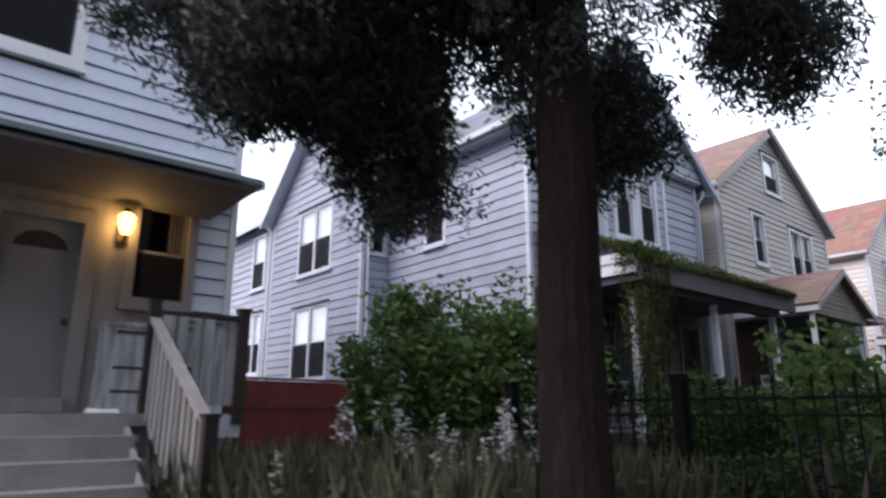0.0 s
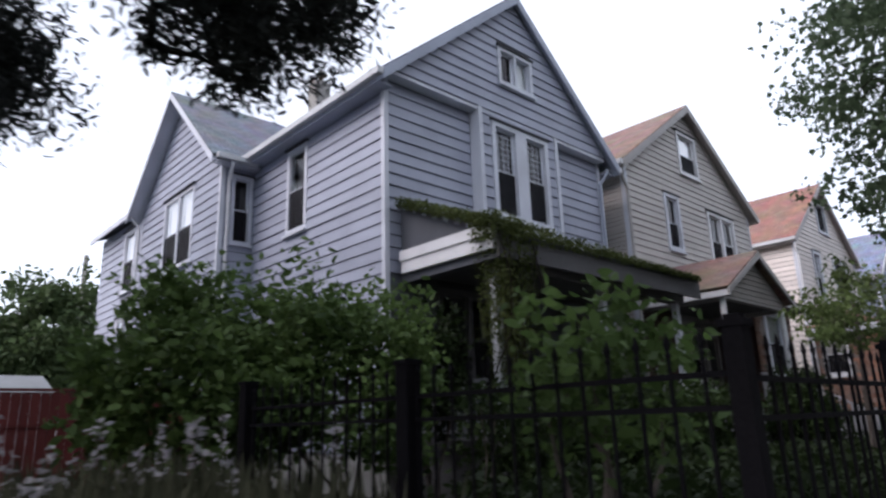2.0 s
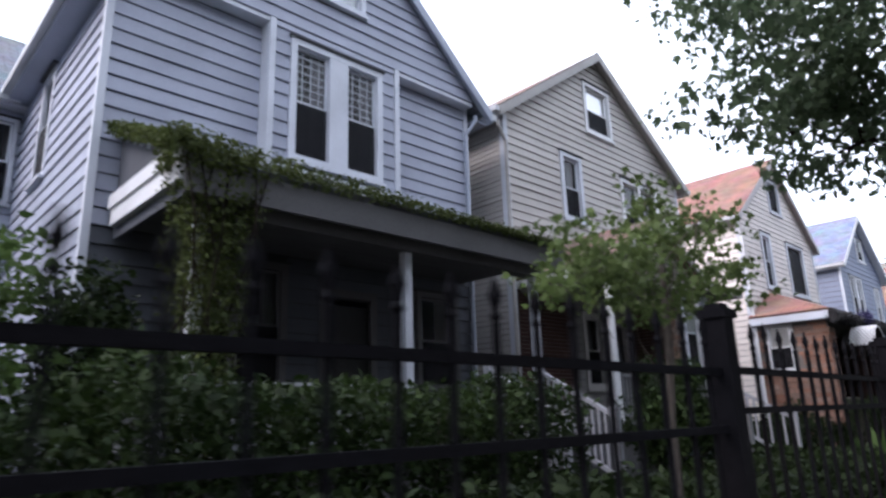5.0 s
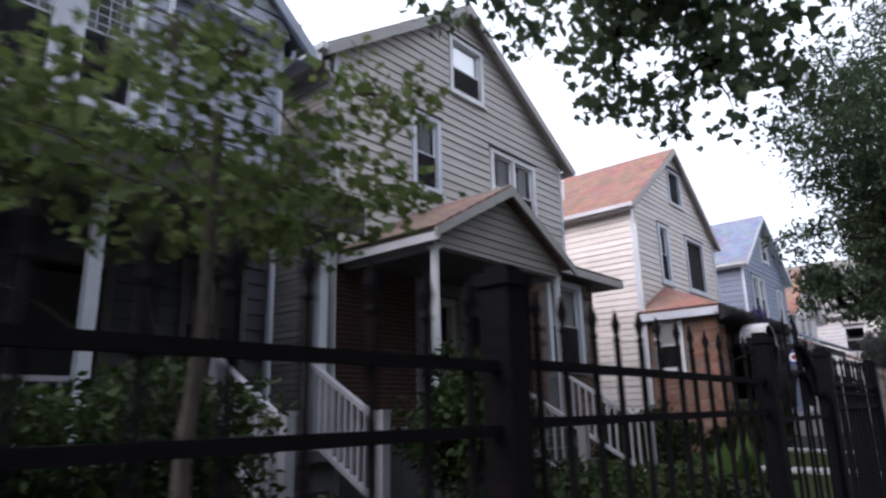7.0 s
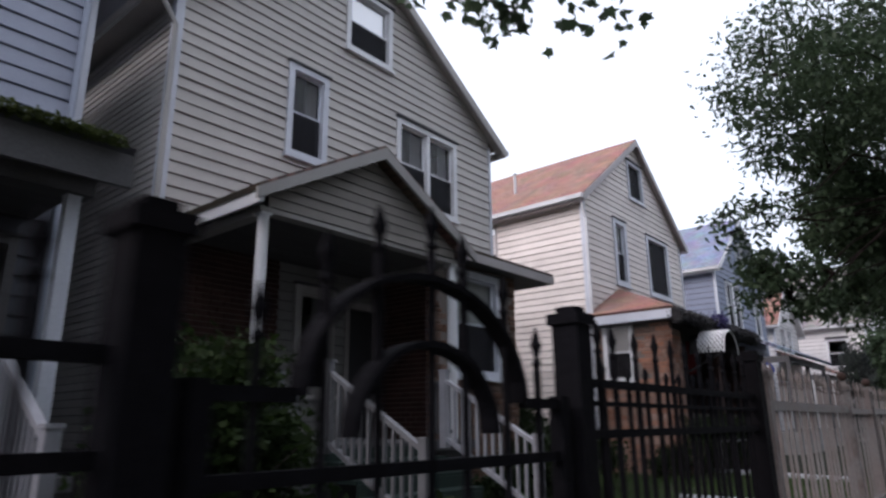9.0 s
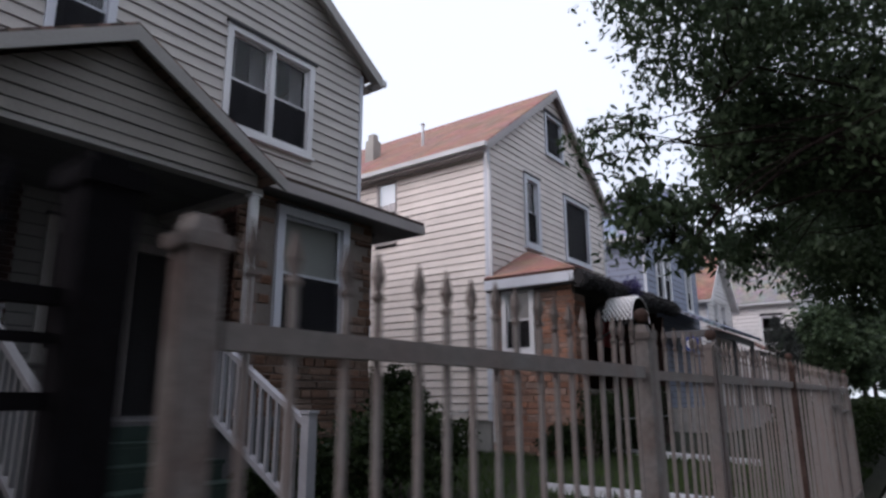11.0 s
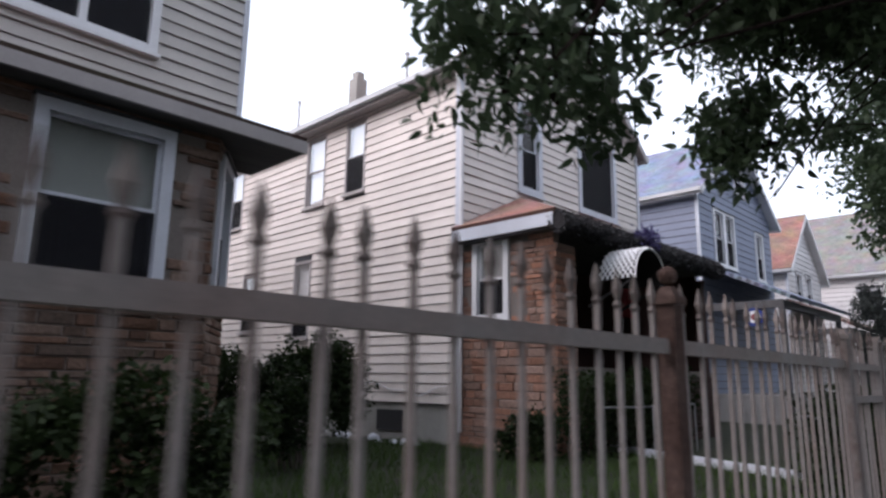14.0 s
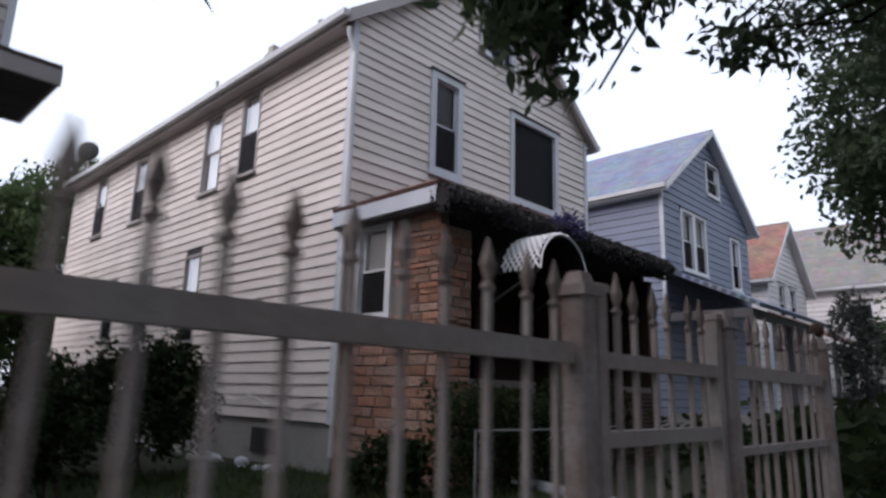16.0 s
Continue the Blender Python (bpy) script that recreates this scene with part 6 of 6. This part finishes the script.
def plain_house(x0, x1, y0, y1, ze, zp, siding, roof):
    h = root("house", (x0 + x1) / 2, (y0 + y1) / 2, 0, "unseen plain clapboard house added across the street", "house", "houses across the street")
    s = rear(y1)
    ops = [window(h, s, a, a + 0.9, z, z + 1.6, curtain=False) for a in (x0 + 1.2, x1 - 2.1) for z in (1.9, 5.2)]
    wall(h, s, x0, x1, 0.3, ze, None, ops, peak=((x0 + x1) / 2, zp), core=siding, boards=False)
    wall(h, front(y0), x0, x1, 0.3, ze, None, peak=((x0 + x1) / 2, zp), core=siding, boards=False)
    wall(h, left(x0), y0, y1, 0.3, ze, None, core=siding, boards=False)
    wall(h, right(x1), y0, y1, 0.3, ze, None, core=siding, boards=False)
    foundation(h, x0, x1, y0, y1, 0.3)
    gable_roof(h, x0, x1, (x0 + x1) / 2, y0, y1, ze, zp, roof)


# unseen houses that close the far side and hold back its light
for i in range(7):
    x = -22 + i * 10.5
    plain_house(x, x + 7.5, -34, -21, 7.4, 10.4, (SIDING_F, SIDING_C, SIDING_A)[i % 3], (ROOF_BROWN, ROOF_GREY)[i % 2])

# ---------------- small things ----------------
bm = bmesh.new()
box(bm, 2.6, 8.2, 26.0, 31.0, 0.0, 2.5)
garage = root("garage", 5.4, 28.5, 0, "low garage with a pale grey roof behind the yard", "garage")
part("wall", bm, SIDING_F, garage)
slab("roof", garage, [(2.3, 25.7, 2.5), (8.5, 25.7, 2.5), (8.5, 28.5, 3.4), (2.3, 28.5, 3.4)], 0.1, surface("pale_roofing", (0.2, 0.21, 0.22), 0.8, stain=0.3))
slab("roof", garage, [(2.3, 31.3, 2.5), (8.5, 31.3, 2.5), (8.5, 28.5, 3.4), (2.3, 28.5, 3.4)], 0.1, ROOF_GREY)
pole = root("utility_pole", 11.4, 36.5, 0, "wooden utility pole behind the houses", "pole")
bm = bmesh.new()
tube(bm, [(11.4, 36.5, -0.2), (11.4, 36.5, 10.2)], [0.16, 0.11], 10)
part("pole", bm, WOOD_GREY, pole)


def edging(x0, y0, x1, y1, label):
    e = root("lawn_edging", (x0 + x1) / 2, (y0 + y1) / 2, 0.08, label, "edging")
    n = max(3, int(math.hypot(x1 - x0, y1 - y0) / 0.45))
    for i in range(n):
        a, b = Vector((x0, y0, 0.16)).lerp(Vector((x1, y1, 0.16)), i / n), Vector((x0, y0, 0.16)).lerp(Vector((x1, y1, 0.16)), (i + 0.96) / n)
        bm = bmesh.new()
        beam(bm, a, b, 0.1, 0.16 + 0.02 * random.random())
        part("edging_block", bm, TRIM_GREY, e)


edging(24.55, 1.6, 24.6, 4.7, "row of pale painted edging blocks beside the lawn")
edging(30.05, 3.0, 31.3, 6.45, "row of pale painted edging blocks along the porch path")
pr = root("pipe_rail", 30.8, 5.45, 0.1, "thin pale metal pipe rail before the porch hedge", "railing")
bm = bmesh.new()
tube(bm, [(29.3, 5.45, 0.97), (31.0, 5.45, 0.95), (32.6, 5.45, 0.97)], [0.014] * 3, 8)
part("rail", bm, RAIL_DIM, pr)
for x in (29.3, 30.95, 32.6):
    bm = bmesh.new()
    tube(bm, [(x, 5.45, 0.08), (x, 5.45, 0.98)], [0.016, 0.016], 8)
    part("post", bm, RAIL_DIM, pr)
rng = np.random.default_rng(51)
for i in range(26):
    y = 9.0 + 6.0 * rng.random()
    x = 29.4 - 0.35 * rng.random()
    r = 0.05 + 0.09 * rng.random()
    bm = bmesh.new()
    bmesh.ops.create_icosphere(bm, subdivisions=2, radius=r)
    for v in bm.verts:
        v.co = v.co * (1 + 0.35 * noise.noise(v.co * 9 + Vector((i, 0, 0))))
        v.co.z *= 0.7
        v.co += Vector((x, y, 0.1 + r * 0.5))
    solo("stone", bm, TRIM_GREY if i % 3 else CONCRETE, "pale rough stone at the foot of the wall", "stone", group="stones along the wall")
# skirting under the first porch, with a lattice panel
bm = bmesh.new()
box(bm, 1.98, 2.87, 6.8, 6.845, 1.06, 1.29)
part("porch_rim", bm, TRIM_GREY, ha)
for i in range(9):
    for s in (-1, 1):
        x = 2.0 + i * 0.1
        bm = bmesh.new()
        beam(bm, (x, 6.82 + 0.012 * s, 0.1), (min(2.85, max(1.98, x + s * 0.5)), 6.82 + 0.012 * s, 1.05), 0.03, 0.012, Vector((0, 1, 0)))
        part("lattice_slat", bm, WOOD_GREY, ha)
# a slack cable along the ivory house
cable = root("cable", 29.62, 10.5, 1.2, "slack white cable hanging along the ivory wall", "cable")
bm = bmesh.new()
cp = [(29.62, 9.0 + 0.2 * i, 1.22 - 0.16 * math.sin(math.pi * min(1, i / 9)) + 0.05 * math.sin(i * 1.3)) for i in range(16)]
tube(bm, cp, [0.012] * 16, 6)
part("cable_run", bm, TRIM_WHITE, cable)
# worn storage box on the first porch
sbx = root("storage_box", 2.0, 8.1, 1.3, "worn white wooden storage box with dark slots on the porch", "box")
bm = bmesh.new()
box(bm, 1.72, 2.28, 7.98, 8.28, 1.302, 2.26)
part("body", bm, PANEL_WORN, sbx)
bm = bmesh.new()
box(bm, 1.69, 2.31, 7.95, 8.29, 2.26, 2.31)
part("lid", bm, PANEL_WORN, sbx)
for z in (1.52, 1.78, 2.18):
    bm = bmesh.new()
    box(bm, 1.84, 2.22, 7.972, 7.981, z, z + 0.035)
    part("slot", bm, SHEATH, sbx)
for a, b, z in ((2.24, 2.32, 2.21), (2.52, 2.6, 2.21), (2.24, 2.3, 2.13), (2.24, 2.31, 1.6)):
    bm = bmesh.new()
    box(bm, a, b, 6.803, 6.81, z, z + (0.02 if z > 2 else 0.16))
    part("worn_slot", bm, SHEATH, ra)
# white garden ornaments among the weeds
for x, y, h in ((3.82, 3.0, 0.92), (3.66, 3.05, 0.8)):
    bm = bmesh.new()
    prof = ((0.0, 0.1), (0.1, 0.12), (0.35, 0.085), (0.62, 0.095), (0.74, 0.05), (0.8, 0.035), (0.86, 0.055), (0.93, 0.05), (0.95, 0.085), (0.965, 0.08), (1.0, 0.03))
    tube(bm, [(x, y, 0.08 + (h - 0.08) * k) for k, _ in prof], [r for _, r in prof], 14)
    solo("garden_ornament", bm, surface("weathered_white_stone", (0.42, 0.41, 0.40), 0.85, stain=0.5, big=6, grain=0.15), "small weathered white stone garden ornament among the weeds", "ornament", group="garden ornaments")
# round ornament hung on the slate blue porch
orn = root("porch_ornament", 42.1, 7.45, 3.75, "round blue and white ornament hanging from the porch beam", "ornament")
for name, r0, r1, m in (("outer_ring", 0.2, 0.3, surface("blue_enamel", (0.03, 0.05, 0.22), 0.4)), ("inner_ring", 0.1, 0.2, LATTICE), ("centre", 0.0, 0.1, surface("red_enamel", (0.25, 0.03, 0.04), 0.4))):
    bm = bmesh.new()
    vs = [[bm.verts.new((42.06 + d, 7.45 + r * math.cos(a), 3.42 + r * math.sin(a))) for a in np.linspace(0, 2 * math.pi, 21)[:-1]] for d, r in ((0, max(r0, 0.002)), (0, r1 - 0.003), (0.02, r1 - 0.003), (0.02, max(r0, 0.002)))]
    for p, q in zip(vs, vs[1:] + vs[:1]):
        for k in range(20):
            bm.faces.new((p[k], p[(k + 1) % 20], q[(k + 1) % 20], q[k]))
    bmesh.ops.recalc_face_normals(bm, faces=bm.faces[:])
    part(name, bm, m, orn)
bm = bmesh.new()
tube(bm, [(42.07, 7.45, 3.71), (42.19, 7.45, 3.8)], [0.008, 0.008], 5)
part("cord", bm, SHEATH, orn)
# red cloth hung inside the brick porch
ban = root("banner", 34.65, 7.8, 3.95, "plain red cloth hanging from the porch ceiling", "banner")
bm = bmesh.new()
wv = [(34.3 + 0.7 * i / 12, 7.8 + 0.03 * math.sin(i * 1.7)) for i in range(13)]
for (xa, ya), (xb, yb) in zip(wv, wv[1:]):
    hexa(bm, [(xa, ya, 2.85), (xb, yb, 2.85), (xb, yb, 3.92), (xa, ya, 3.92)], [(xa, ya + 0.006, 2.85), (xb, yb + 0.006, 2.85), (xb, yb + 0.006, 3.92), (xa, ya + 0.006, 3.92)])
bmesh.ops.remove_doubles(bm, verts=bm.verts[:], dist=0.0005)
part("cloth", bm, surface("red_cloth", (0.22, 0.03, 0.035), 0.9, stain=0.4, big=4), ban)
# papers left on the porch
bm = bmesh.new()
hexa(bm, [(1.42, 7.0, 1.305), (1.72, 6.95, 1.305), (1.75, 7.15, 1.305), (1.45, 7.2, 1.305)], [(1.44, 7.02, 1.33), (1.7, 6.98, 1.345), (1.73, 7.13, 1.33), (1.47, 7.17, 1.35)])
solo("newspaper", bm, LATTICE, "crumpled white paper lying on the porch floor", "paper")
# purple garland on the far porch edge
rng = np.random.default_rng(52)
pp = np.array([32.3, 6.1, 4.15]) + rng.normal(size=(500, 3)) * np.array([0.16, 0.08, 0.09])
gar = root("garland", 32.3, 6.15, 4.1, "dark purple flower garland on the porch roof edge", "garland")
hang(new("blossoms", leaf_mesh("blossoms", pp, 0.05 + 0.05 * rng.random(500), foliage("purple_petals", (0.03, 0.025, 0.07), (0.09, 0.08, 0.2)), OVAL, 0.1, seed=52)), gar)
# broad-leaved plant behind the gate
rng = np.random.default_rng(53)
pl_ = root("potted_plant", 17.6, 2.6, 0.1, "broad-leaved plant in a clay pot behind the fence", "plant")
bm = bmesh.new()
tube(bm, [(17.6, 2.6, 0.08), (17.6, 2.6, 0.42)], [0.13, 0.2], 14)
part("pot", bm, RUST, pl_)
dd = rng.normal(size=(26, 3))
dd[:, 2] = np.abs(dd[:, 2]) + 0.8
hang(new("leaves", leaf_mesh("leaves", np.tile([17.6, 2.6, 0.42], (26, 1)), 0.45 + 0.3 * rng.random(26), LEAF_BUSH, LANCE, 0, dd, 53)), pl_)
